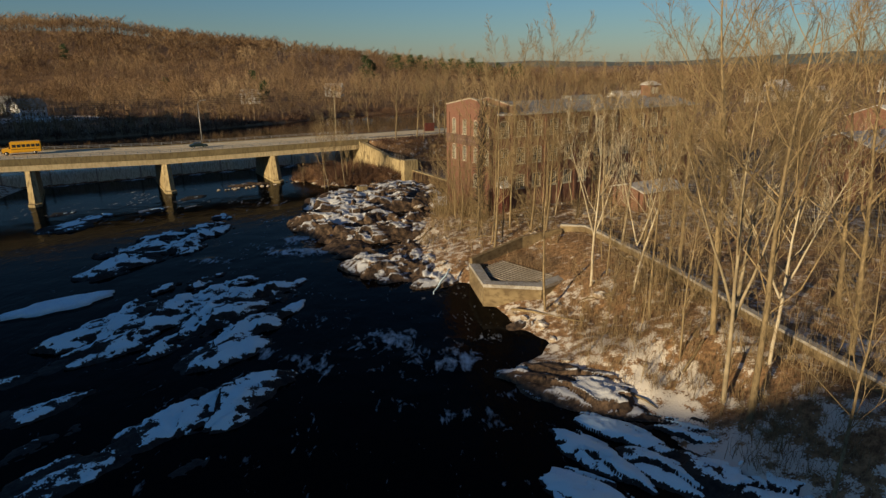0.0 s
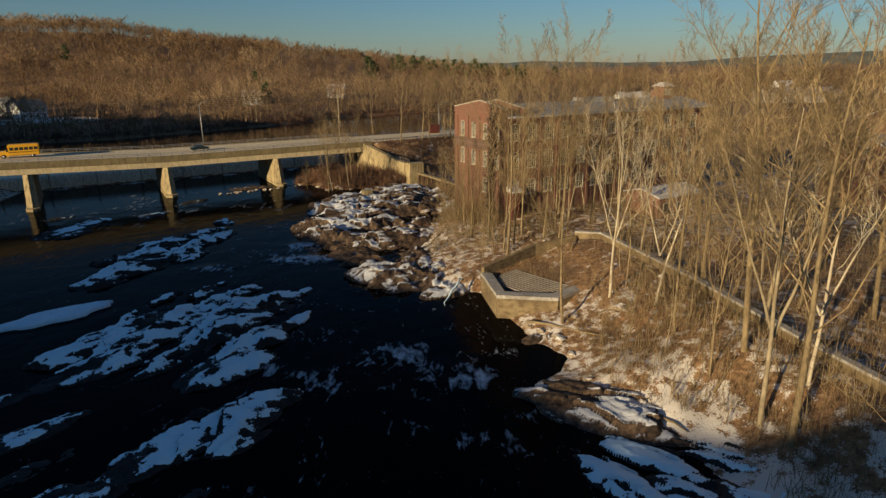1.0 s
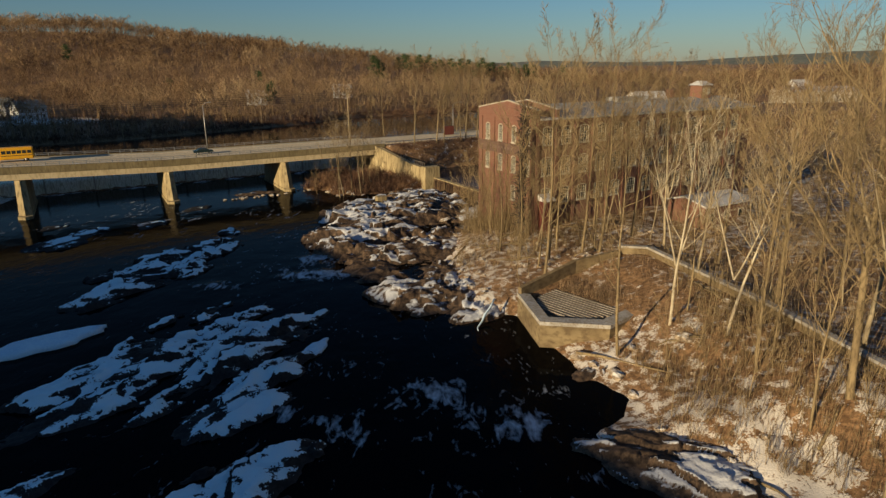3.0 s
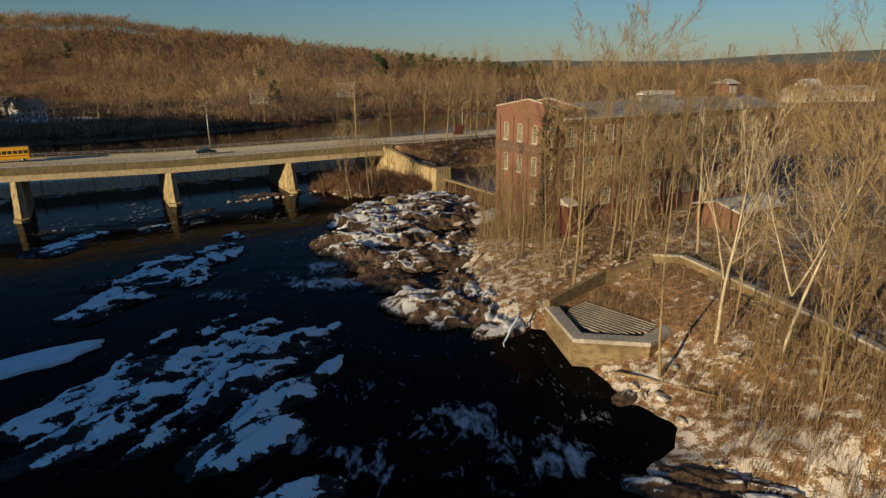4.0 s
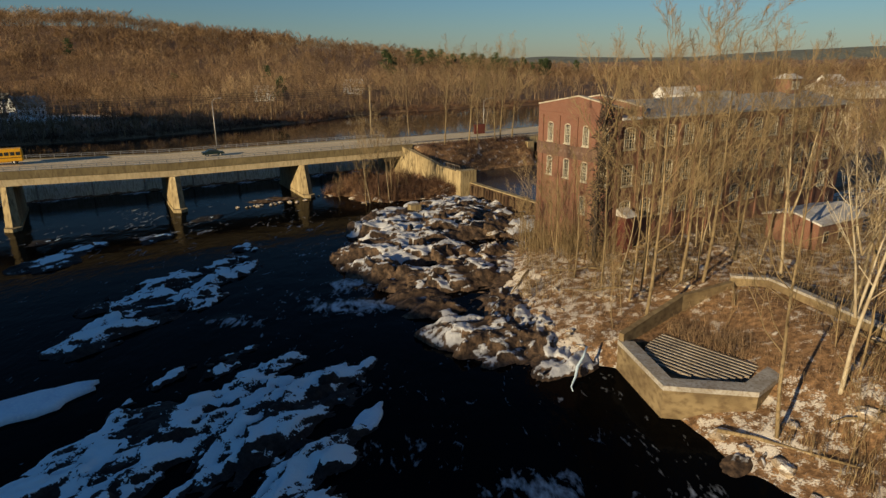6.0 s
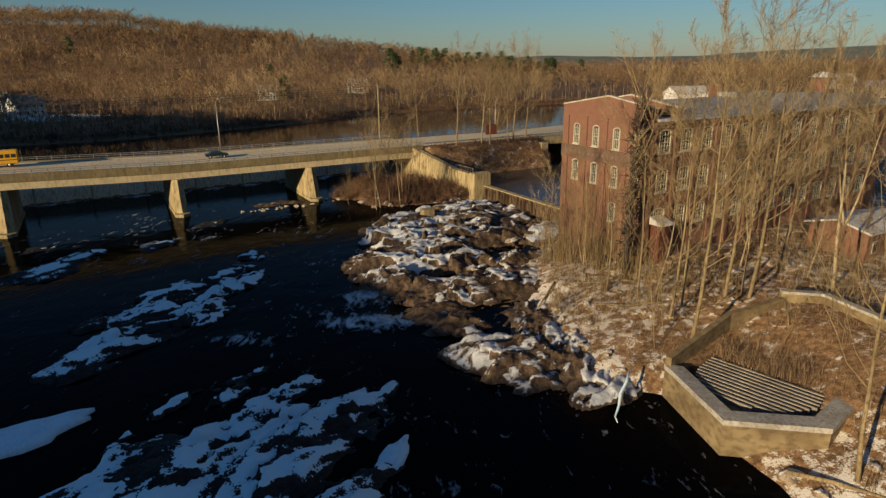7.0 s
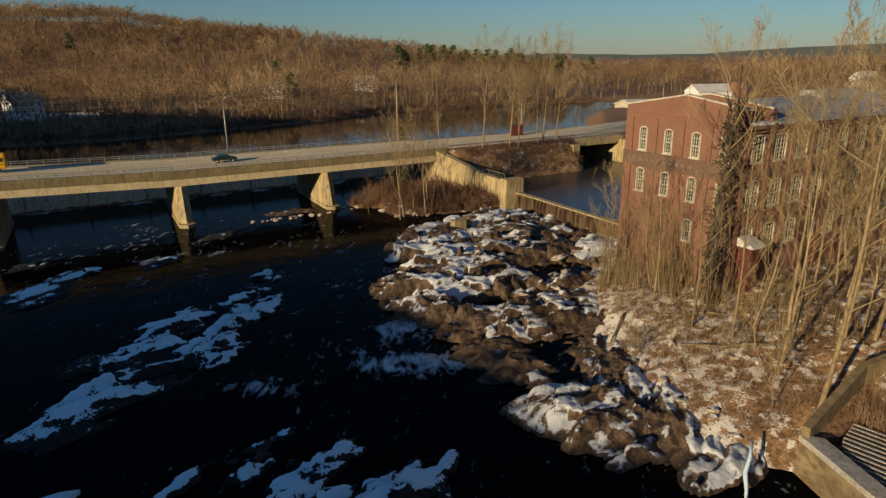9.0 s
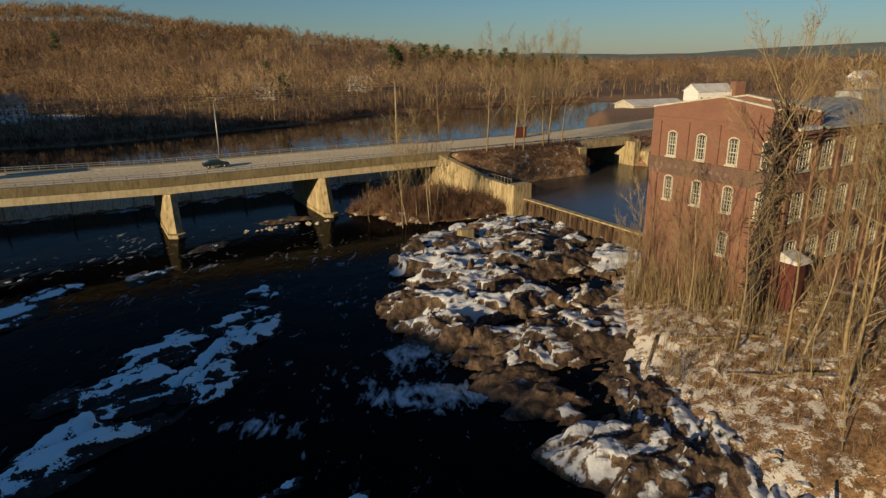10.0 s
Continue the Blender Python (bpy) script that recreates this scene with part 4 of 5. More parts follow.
part("roof", mesh("roof", [(U0 + 4.2, VS - 0.5, 20.7), (U1 + 0.5, VS - 0.5, 20.7), (U1 + 0.5, 94.2, 22.3), (U0 + 4.2, 94.2, 22.3), (U0 + 4.2, VN + 0.5, 20.7), (U1 + 0.5, VN + 0.5, 20.7),
                           (U0 + 4.2, VS - 0.5, 20.95), (U1 + 0.5, VS - 0.5, 20.95), (U1 + 0.5, 94.2, 22.55), (U0 + 4.2, 94.2, 22.55), (U0 + 4.2, VN + 0.5, 20.95), (U1 + 0.5, VN + 0.5, 20.95)],
                  [(0, 1, 2, 3), (3, 2, 5, 4), (6, 9, 8, 7), (9, 10, 11, 8), (0, 6, 7, 1), (4, 5, 11, 10), (1, 7, 8, 2), (2, 8, 11, 5), (0, 3, 9, 6), (3, 4, 10, 9)], M_ROOF), mill, "grey low-pitched roof")
part("valley_roof", box("valley_roof", U0 + 0.46, U0 + 3.69, VS - 0.3, VN - 0.1, 20.705, 21.0, M_SNOWROOF), mill, "snow-covered roof between the gables")
part("monitor", box("monitor", 82.0, 90.0, 92.7, 95.7, 22.0, 23.1, M_ROOF, 0.1), mill)
cupola = part("cupola", box("cupola", 103.1, 105.7, 92.6, 95.2, 22.0, 24.6, M_BRICK, 0.04), mill, "small brick cupola")
part("cupola_roof", prism("cupola_roof", [(102.7, 92.2), (106.1, 92.2), (106.1, 95.6), (102.7, 95.6)], 24.6, 25.4, M_SNOWROOF, [(103.9, 93.4), (104.9, 93.4), (104.9, 94.4), (103.9, 94.4)]), cupola)
for k in (0, 1):
    part("louvre", box("louvre", 103.4 + 1.15 * k, 104.25 + 1.15 * k, 92.54, 92.6 - 0.004, 22.9, 24.2, M_TRIM), cupola, "white louvre")
for u in [0.12] + [3.8 + 3.6 * k for k in range(13)]:
    part("pilaster", box("pilaster", u - 0.27, u + 0.27, -0.2, 0.0 - 0.003, -1, 20.3, M_BRICK), south_wall)
for x in (1.0, 4.6, 8.25, 11.8, 15.3):
    part("pilaster", box("pilaster", x - 0.26, x + 0.26, -0.16, -0.003, -1, 20.6, M_BRICK), west_wall)
for z, dz in ((20.35, 0.3), (20.0, 0.12)):
    part("corbel", box("corbel", 0, U1 - U0, -0.28, -0.004, z, z + dz, M_BRICK), south_wall)
M_BAND = mottled("faded_painted_band", (0.12, 0.075, 0.055), (0.16, 0.095, 0.068), 0.8, 0.9, 0.2)
M_GHOST = mottled("faded_white_paint", (0.2, 0.14, 0.11), (0.14, 0.09, 0.07), 1.5, 0.9, 0.0)
band = part("painted_band", box("painted_band", 0.02, VN - VS - 0.02, -0.17, -0.006, 15.05, 16.75, M_BAND), mill, "dark faded painted sign band", WEST)
for k in range(11):
    part("faded_mark", box("faded_mark", 0.9 + k * 0.85, 1.35 + k * 0.85, -0.176, -0.165, 15.75, 16.1, M_GHOST), band)
for holes, base, w, hh in ((west_holes, WEST, 1.2, 2.45), (south_holes, SOUTH, 1.9, 2.5)):
    ring, kit = window_kit(w, hh)
    for a, b, c, d in holes:
        win = part("window", ring, mill, "cream sash window with many small panes", base @ Matrix.Translation(((a + b) / 2, 0.0, c)) @ Matrix.Diagonal((1, 1, (d - c) / hh, 1)))
        for nm, me, off in kit:
            part(nm, me, win, m=Matrix.Translation(off))
porch = tagged(empty("red_porch", R30), "small red wooden porch with a snowy roof", "porch")
part("wall", box("wall", 60.8, 62.3, 85.0, 86.45, 2, 8.8, M_REDPAINT), porch)
part("roof", prism("roof", [(60.5, 84.6), (62.6, 84.6), (62.6, 86.46), (60.5, 86.46)], 8.8, [9.0, 9.0, 9.7, 9.7], M_SNOWROOF), porch)


def plain_house(name, m, w, d, h, rise, wall_mat, roof_mat, label, wins=3, floors=2):
    """A gabled house: walls, roof with eaves, windows with frame and pane."""
    ob = tagged(empty(name, m), label, "house")
    pts = [(-w / 2, -d / 2), (w / 2, -d / 2), (w / 2, d / 2), (-w / 2, d / 2)]
    verts = [(x, y, -2) for x, y in pts] + [(x, y, h) for x, y in pts] + [(-w / 2, 0, h + rise), (w / 2, 0, h + rise)]
    part("wall", mesh("wall", verts, [(0, 1, 5, 4), (2, 3, 7, 6), (1, 2, 6, 9, 5), (3, 0, 4, 8, 7)], wall_mat), ob)
    for s in (-1, 1):
        o = 0.5
        a = [(-w / 2 - o, s * (d / 2 + o), h - o * rise / (d / 2)), (w / 2 + o, s * (d / 2 + o), h - o * rise / (d / 2)), (w / 2 + o, 0, h + rise), (-w / 2 - o, 0, h + rise)]
        part("roof_slope", mesh("roof_slope", a + [(x, y, z + 0.22) for x, y, z in a], [(0, 1, 2, 3), (7, 6, 5, 4), (0, 4, 5, 1), (1, 5, 6, 2), (2, 6, 7, 3), (3, 7, 4, 0)], roof_mat), ob)
    for f in range(floors):
        for k in range(wins):
            x = -w / 2 + w * (k + 0.5) / wins
            z = 1.0 + f * h / floors
            win = part("window", box("window", x - 0.55, x + 0.55, -d / 2 - 0.06, -d / 2 + 0.05, z, z + 1.5, M_TRIM), ob)
            part("pane", box("pane", x - 0.42, x + 0.42, -d / 2 - 0.08, -d / 2 - 0.055, z + 0.12, z + 1.38, M_GLASS), win)
    return ob


plain_house("brick_outbuilding", pose(36.5, 108.5, 4.4, 0, 0, 30), 10, 7, 3.6, 0.9, M_BRICK, M_SNOWROOF, "small brick outbuilding with a snowy roof", 3, 1)
plain_house("brick_warehouse", pose(84, 116, 5, 0, 0, 24), 30, 13, 9.5, 2.4, M_BRICK, M_SNOWROOF, "long brick warehouse behind the trees", 7, 2)
plain_house("brick_warehouse", pose(128, 168, 5, 0, 0, 18), 34, 16, 10, 3, M_BRICK, M_SNOWROOF, "brick warehouse with a pale roof", 8, 2)
plain_house("white_house", pose(-209, 322, land_at(-209, 322), 0, 0, 60), 13, 8.5, 5.6, 3.6, M_WHITE, M_ROOF, "white clapboard house beside a snowy lawn", 4, 2)
plain_house("white_house", pose(-240, 350, land_at(-240, 350), 0, 0, -20), 12, 8, 6, 3.2, M_WHITE, M_ROOF, "white clapboard house among bare trees", 3, 2)
plain_house("white_house", pose(-118, 395, land_at(-118, 395), 0, 0, 8), 11, 7, 5.5, 3, M_WHITE, M_SNOWROOF, "white house half hidden by trees", 3, 2)
plain_house("white_house", pose(-72, 430, land_at(-72, 430), 0, 0, -8), 11, 7, 5.5, 3, M_WHITE, M_SNOWROOF, "white house half hidden by trees", 3, 2)
plain_house("factory_shed", pose(60, 303, 3.6, 0, 0, 16), 23, 14, 5.2, 1.8, M_CONC_L, M_SNOWROOF, "low industrial shed with a snowy roof", 8, 1)
plain_house("white_hall", pose(100, 345, 6.5, 0, 0, 14), 18, 11, 5, 3.0, M_WHITE, M_SNOWROOF, "white hall with a snowy gabled roof", 5, 1)
hall_chimney = tagged(new("brick_chimney", box("brick_chimney", -2.6, 2.6, -2.0, 2.0, 0, 12.6, M_BRICK, 0.12)), "broad brick stack beside the white hall", "chimney")
hall_chimney.matrix_basis = pose(112, 342, 3.0, 0, 0, 14)
plain_house("factory_shed", pose(190, 350, 8, 0, 0, 8), 40, 18, 6, 2, M_CONC_L, M_SNOWROOF, "pale industrial shed far off", 8, 1)
plain_house("white_house", pose(225, 430, 8, 0, 0, 20), 14, 9, 6, 3.4, M_WHITE, M_SNOWROOF, "white house far off", 3, 2)
plain_house("white_house", pose(330, 470, 9, 0, 0, 10), 14, 9, 6, 3.4, M_WHITE, M_SNOWROOF, "white house far off", 3, 2)

# ---- road furniture and vehicles ----
def street_lamp(u, v, z, h, arm):
    ob = tagged(empty("street_lamp", R30 @ Matrix.Translation((u, v, z))), "grey steel street lamp with a curved arm", "street lamp")
    part("pole", tube_mesh("pole", [(0, 0, 0), (0, 0, h * 0.5), (0, 0, h)], [0.14, 0.11, 0.08], 8, M_STEEL), ob)
    part("arm", tube_mesh("arm", [(0, 0, h - 0.1), (arm * 0.35, -abs(arm) * 0.2, h + 0.55), (arm, -abs(arm) * 0.4, h + 0.75)], [0.07, 0.06, 0.05], 6, M_STEEL), ob)
    part("lamp_head", box("lamp_head", arm - 0.1, arm + 0.75, -abs(arm) * 0.4 - 0.2, -abs(arm) * 0.4 + 0.2, h + 0.65, h + 0.85, M_STEEL, 0.05), ob)


street_lamp(28.6, 179.6, 8.8, 10.9, 1.3)
street_lamp(98.4, 175.6, 8.8, 8.6, 1.8)
pole = tagged(empty("utility_pole", R30 @ Matrix.Translation((68.8, 184.6, 3))), "weathered wooden utility pole with cross-arm", "utility pole")
part("shaft", tube_mesh("shaft", [(0, 0, -2), (0, 0, 9), (0, 0, 19.2)], [0.2, 0.17, 0.13], 8, M_PALE), pole)
part("cross_arm", box("cross_arm", -1.2, 1.2, -0.07, 0.07, 18.2, 18.4, M_BARK), pole)
for k in range(5):
    pts = []
    for i in range(15):
        f = i / 14
        pts.append((68.8 - 190 * f, 184.6 + 26 * f + 0.4 * k, 21.6 - 0.55 * k - 7 * f * (1 - f) * 0.8))
    w = tagged(new("power_line", tube_mesh("power_line", pts, [0.035] * 15, 3, M_BLACK)), "thin dark overhead wire", "wire", "overhead wires")
    w.matrix_basis = R30
sign = tagged(new("red_sign", box("red_sign", -1.6, 1.6, -0.3, 0.3, 0, 2.6, M_REDPAINT, 0.1)), "red roadside box beside the road", "sign")
sign.matrix_basis = pose(*to_xy(95.5, 173.2), 8.95, 0, 0, 25)


def wheel(parent, x, y, r):
    b = bmesh.new()
    bmesh.ops.create_cone(b, cap_ends=True, segments=16, radius1=r, radius2=r, depth=0.28, matrix=pose(x, y, r, 90, 0, 0))
    bmesh.ops.bevel(b, geom=[e for e in b.edges if len(e.link_faces) == 2 and e.calc_face_angle(0) > 1], offset=0.05, segments=2, affect="EDGES")
    me = bpy.data.meshes.new("tyre")
    b.to_mesh(me)
    b.free()
    me.materials.append(M_BLACK)
    t = part("wheel", me, parent)
    part("rim", tube_mesh("rim", [(x, y - 0.16, r), (x, y + 0.16, r)], [r * 0.55] * 2, 10, M_STEEL), t)


bus = tagged(empty("school_bus", R30 @ pose(-12.0, 173.2, deck_top(-12) + 0.02, 0, 0, 180)), "short yellow school bus driving over the bridge", "bus")
part("body", box("body", -4.0, 2.0, -1.15, 1.15, 0.55, 3.0, M_YELLOW, 0.15), bus)
part("bonnet", prism("bonnet", [(1.9, -1.0), (3.7, -0.9), (3.7, 0.9), (1.9, 1.0)], 0.5, [1.75, 1.45, 1.45, 1.75], M_YELLOW), bus)
part("windscreen", prism("windscreen", [(1.9, -1.0), (2.35, -1.0), (2.35, 1.0), (1.9, 1.0)], 1.5, 2.45, M_GLASS, [(1.9, -1.0), (2.0, -1.0), (2.0, 1.0), (1.9, 1.0)]), bus)
for s in (-1, 1):
    for k in range(6):
        part("window", box("window", -3.7 + 0.92 * k, -3.0 + 0.92 * k, s * 1.16 - 0.015, s * 1.16 + 0.015, 1.75, 2.4, M_GLASS), bus)
    part("rub_rail", box("rub_rail", -3.95, 1.9, s * 1.17 - 0.02, s * 1.17 + 0.02, 1.3, 1.4, M_BLACK), bus)
    wheel(bus, -2.6, s * 1.0, 0.45), wheel(bus, 2.9, s * 0.9, 0.45)
part("bumper", box("bumper", 3.65, 3.85, -1.0, 1.0, 0.45, 0.75, M_BLACK, 0.04), bus)
car = tagged(empty("car", R30 @ pose(26.0, 169.6, deck_top(26) + 0.02)), "dark green saloon car on the bridge", "car")
prof = [(-2.2, 0.45), (-2.25, 0.9), (-1.5, 1.0), (-0.85, 1.42), (0.55, 1.42), (1.25, 0.98), (2.1, 0.85), (2.25, 0.45)]
vv = [(x, -0.85 if z < 1.2 else -0.68, z) for x, z in prof] + [(x, 0.85 if z < 1.2 else 0.68, z) for x, z in prof]
n = len(prof)
part("body", mesh("body", vv, [tuple(range(n)), tuple(range(n, 2 * n))[::-1]] + [(i, n + i, n + (i + 1) % n, (i + 1) % n) for i in range(n)], M_CAR), car)
for s in (-1, 1):
    part("side_window", prism("side_window", [(-1.2, s * 0.8), (0.9, s * 0.8), (0.9, s * 0.83), (-1.2, s * 0.83)], 1.02, 1.36, M_GLASS, [(-0.8, s * 0.71), (0.5, s * 0.71), (0.5, s * 0.74), (-0.8, s * 0.74)]), car)
    wheel(car, -1.35, s * 0.75, 0.32), wheel(car, 1.4, s * 0.75, 0.32)

# ---- bare trees ----
def grow_tree(seed, height, r0, lean=0.0, limbs=13, first=0.35, spread=0.55, fork=False, twigs=4, dense=1.0):
    """Trunk and crown of a leafless tree: four orders of branches, the last of fine twigs."""
    q = random.Random(seed)
    tv, tf, cv, cf = [], [], [], []

    def limb(p, d, ln, r, order):
        segs = (9, 5, 3, 1, 1)[order]
        sides = (8, 5, 4, 3, 3)[order]
        pts, rad, dirs = [p.copy()], [r], [d.copy()]
        for i in range(segs):
            jig = (0.07, 0.26, 0.36, 0.4, 0.2)[order]
            d = (d + Vector((q.uniform(-jig, jig), q.uniform(-jig, jig), q.uniform(-jig * 0.4, jig)))).normalized()
            if order in (1, 2):
                d = (d + Vector((0, 0, 0.09))).normalized()
            p = p + d * (ln / segs)
            pts.append(p.copy()), dirs.append(d.copy())
            rad.append(max(0.008, r * (1 - (i + 1) / segs * (0.85 if order < 2 else 0.6))))
        if order == 0:
            tube(tv, tf, pts, rad, sides)
        else:
            if order == 4:
                b0, dn = len(cv), (pts[1] - pts[0]).normalized()
                a1 = dn.orthogonal().normalized() * r
                a2 = dn.cross(a1)
                cv.extend([pts[0] + a1, pts[0] - 0.5 * a1 + 0.87 * a2, pts[0] - 0.5 * a1 - 0.87 * a2, pts[1]])
                cf.extend([(b0, b0 + 1, b0 + 3), (b0 + 1, b0 + 2, b0 + 3), (b0 + 2, b0, b0 + 3)])
            else:
                tube(cv, cf, pts, rad, sides)
        if order == 4:
            return
        kids = (limbs, 7, 6, twigs)[order]
        kids = max(2, int(kids * dense)) if order else kids
        for k in range(kids):
            lo = first if order == 0 else 0.25
            f = lo + (1 - lo) * (k + q.random()) / kids
            f = min(f, 0.99)
            i = min(int(f * segs), segs - 1)
            base = pts[i].lerp(pts[i + 1], f * segs - i)
            dd = dirs[i + 1]
            a = dd.orthogonal().normalized()
            a.rotate(Matrix.Rotation(q.uniform(0, 6.283), 3, dd))
            w = q.uniform(0.35, 0.75) if order else q.uniform(0.35, 0.6) + spread * 0.5
            nd = (dd * math.cos(w) + a * math.sin(w)).normalized()
            nl = ln * ((0.48, 0.42, 0.45, 0.7)[order]) * (1.25 - 0.75 * f) * q.uniform(0.7, 1.25)
            nr = min(rad[i] * 0.55, r * (0.27, 0.45, 0.5, 0.6)[order])
            limb(base, nd, nl, max(nr, (0.025, 0.017, 0.012, 0.011)[order]), order + 1)

    d0 = Vector((math.sin(lean), q.uniform(-0.08, 0.08), 1)).normalized()
    limb(Vector((0, 0, -0.5)), d0, height, r0, 0)
    if fork:
        for sgn in (-1, 1):
            limb(Vector((0, 0, height * 0.3)) + d0 * 0.1, Vector((sgn * 0.4, q.uniform(-0.3, 0.3), 1)).normalized(), height * 0.62, r0 * 0.62, 0)
    return (tv, tf), (cv, cf)


def tree(name, m, geo, bark, twig, label, cat="tree", group=""):
    ob = tagged(empty(name, m), label, cat, group)
    (tv, tf), (cv, cf) = geo
    part("trunk", mesh("trunk", tv, tf, bark, True), ob)
    part("crown", mesh("crown", cv, cf, twig), ob)
    return ob


def planted(x, y, turn=0, s=1.0):
    return pose(x, y, land_at(x, y) - 0.1, 0, 0, turn) @ Matrix.Diagonal((s, s, s, 1))


class Kind:
    def __init__(self, *args):
        self.args, self.first = args, None

    def put(self, x, y, turn, s=1.0):
        m = planted(x, y, turn, s)
        if self.first is None:
            self.first = tree(self.args[0], m, *self.args[1:])
            return self.first
        ob = copy_thing(self.first, m)
        ob.matrix_basis = m
        return ob


G = "bare trees on the bank"
TALL = [Kind("bare_tree", grow_tree(11, 27, 0.26, 0.03, 14, 0.28, 0.85, False, 6), M_BARK, M_TWIG, "tall leafless tree with grey-brown bark", "tree", G),
        Kind("bare_tree", grow_tree(12, 25, 0.22, -0.06, 9, 0.35, 0.5, True), M_PALE, M_TWIG, "tall leafless sycamore with pale forked trunk", "tree", G),
        Kind("bare_tree", grow_tree(13, 23, 0.18, 0.08, 13, 0.3, 0.8, False, 6), M_BARK, M_TWIG, "slender leafless tree leaning a little", "tree", G)]
SLIM = [Kind("bare_tree", grow_tree(21, 18, 0.14, 0.05, 14, 0.25, 0.45, False, 3, 0.72), M_BARK, M_TWIG, "thin leafless tree with upright twigs", "tree", G),
        Kind("bare_tree", grow_tree(22, 16, 0.12, -0.12, 13, 0.25, 0.4, False, 3, 0.72), M_PALE, M_TWIG, "thin pale leafless tree", "tree", G),
        Kind("sapling", grow_tree(23, 10, 0.07, 0.1, 11, 0.15, 0.4, False, 3, 0.72), M_BARK, M_TWIG, "leafless sapling among the brush", "tree", G)]
M_BIRCH = mottled("white_birch_bark", (0.52, 0.46, 0.33), (0.33, 0.26, 0.165), 1.2, 0.8, 0.3, 4.0, (1, 1, 0.6), (0.4, 0.33, 0.23))
BIRCH = Kind("white_birch", grow_tree(31, 22, 0.19, 0.04, 9, 0.35, 0.55, True, 3, 0.8), M_BIRCH, M_BIRCH, "pale white-barked leafless tree with forked trunk", "tree", G)

for spots in (((0, 24.0, 42.9, 0, 1.12), (1, 23.3, 46.0, 60, 1.0), (0, 25.5, 54, 130, 1.2), (2, 12.0, 67.8, 180, 0.95), (2, 7.4, 91, 20, 0.85), (1, 31.1, 61.4, 200, 1.05), (0, 34, 47, 40, 1.0), (1, 30, 36, 300, 1.1), (2, 25.0, 33.5, 90, 0.8), (0, 28, 70, 10, 0.95), (1, 24, 80, 140, 0.85), (0, 22, 99, 250, 0.8)),
              ((2, 21.5, 60, 120, 0.9), (0, 41, 60, 77, 1.05), (1, 45, 44, 11, 1.1), (2, 37, 74, 200, 1.0), (2, 7.1, 84.8, 0, 1.15), (2, 10.8, 96.5, 100, 0.95), (2, 13.6, 93.2, 40, 1.08), (2, 15.8, 92.6, 10, 1.15), (1, 25, 94, 310, 0.9), (2, 29, 86, 30, 0.95))):
    for k, x, y, turn, f in spots:
        TALL[k].put(x, y, turn, f)
BIRCH.put(17.8, 70.5, 0, 0.95), BIRCH.put(21.5, 66.0, 70, 0.85), BIRCH.put(27.5, 47.5, 150, 0.9)
q = random.Random(5)


def free(x, y):
    u, v = to_uv(x, y)
    if side(SHORE, np.array([x]), np.array([y]))[0] < 2 or (57 < u < 114 and 82 < v < 106) or v > 104:
        return False
    if 3 < x < 20 and 70 < y < 91:
        return False
    if (28 < x < 45 and 101 < y < 117) or (x < 22 and y > 92):
        return False
    return True


count = 0
while count < 46:
    x, y = q.uniform(10, 95), q.uniform(22, 112)
    if not free(x, y) or x < 23:
        continue
    kinds = TALL if q.random() < 0.3 else SLIM
    kinds[q.randrange(3)].put(x, y, q.uniform(0, 360), q.uniform(0.75, 1.15))
    count += 1
# thin trees and saplings on the slope below the mill and about the basin
for spots in (((5.5, 96, 0, 1.0), (8.0, 97.5, 1, 0.9), (2.5, 106.5, 2, 0.8), (1.0, 109.5, 2, 0.9), (-0.5, 112.5, 2, 0.7), (-1.0, 115.5, 2, 0.7), (3.0, 99, 0, 0.9), (6.5, 93.5, 2, 0.9), (9.2, 93, 0, 0.95), (15.5, 93.5, 0, 0.9)),
              ((6, 88, 2, 0.8), (4.5, 86, 2, 0.7), (14.8, 83.5, 2, 0.5), (20.5, 76, 2, 0.9), (20, 72, 0, 0.8), (18.8, 66, 2, 0.9), (17, 61, 2, 0.9), (19.5, 57, 2, 1.0), (15.5, 64.5, 2, 0.7), (22, 52.5, 0, 0.9), (19.5, 104.5, 1, 0.9))):
    for x, y, k, f in spots:
        SLIM[k].put(x, y, q.uniform(0, 360), f)
# clump on the spit and trees along the road embankment
for u, v, k, s in ((57.8, 101, 2, 0.9), (57.2, 97.5, 2, 1.0), (57.4, 90.5, 2, 1.1), (57.3, 94, 2, 1.25), (56.4, 99.6, 0, 0.72), (55.6, 92, 0, 0.78), (68.5, 82.6, 0, 1.05), (75, 83, 1, 1.1), (67, 78.5, 1, 1.0)):
    SLIM[k].put(*to_xy(u, v), q.uniform(0, 360), s)
for u, v, k, s in ((50.5, 145, 0, 0.95), (52, 146.5, 1, 1.05), (54.5, 147.5, 0, 1.0), (56, 146, 1, 0.9), (58, 149, 0, 0.85), (60, 151, 2, 1.1), (47.5, 152, 2, 0.7), (63, 152, 2, 0.9)):
    SLIM[k].put(*to_xy(u, v), q.uniform(0, 360), s)
for u, v, k, s in ((77.5, 160.5, 0, 0.78), (79, 182.5, 2, 0.8), (84, 160, 0, 0.72), (86, 159.5, 2, 0.8), (91.5, 159.5, 2, 0.85), (93.5, 160.5, 0, 0.8), (97, 160.3, 0, 0.75), (104, 184, 0, 0.8)):
    TALL[k].put(*to_xy(u, v), q.uniform(0, 360), s)
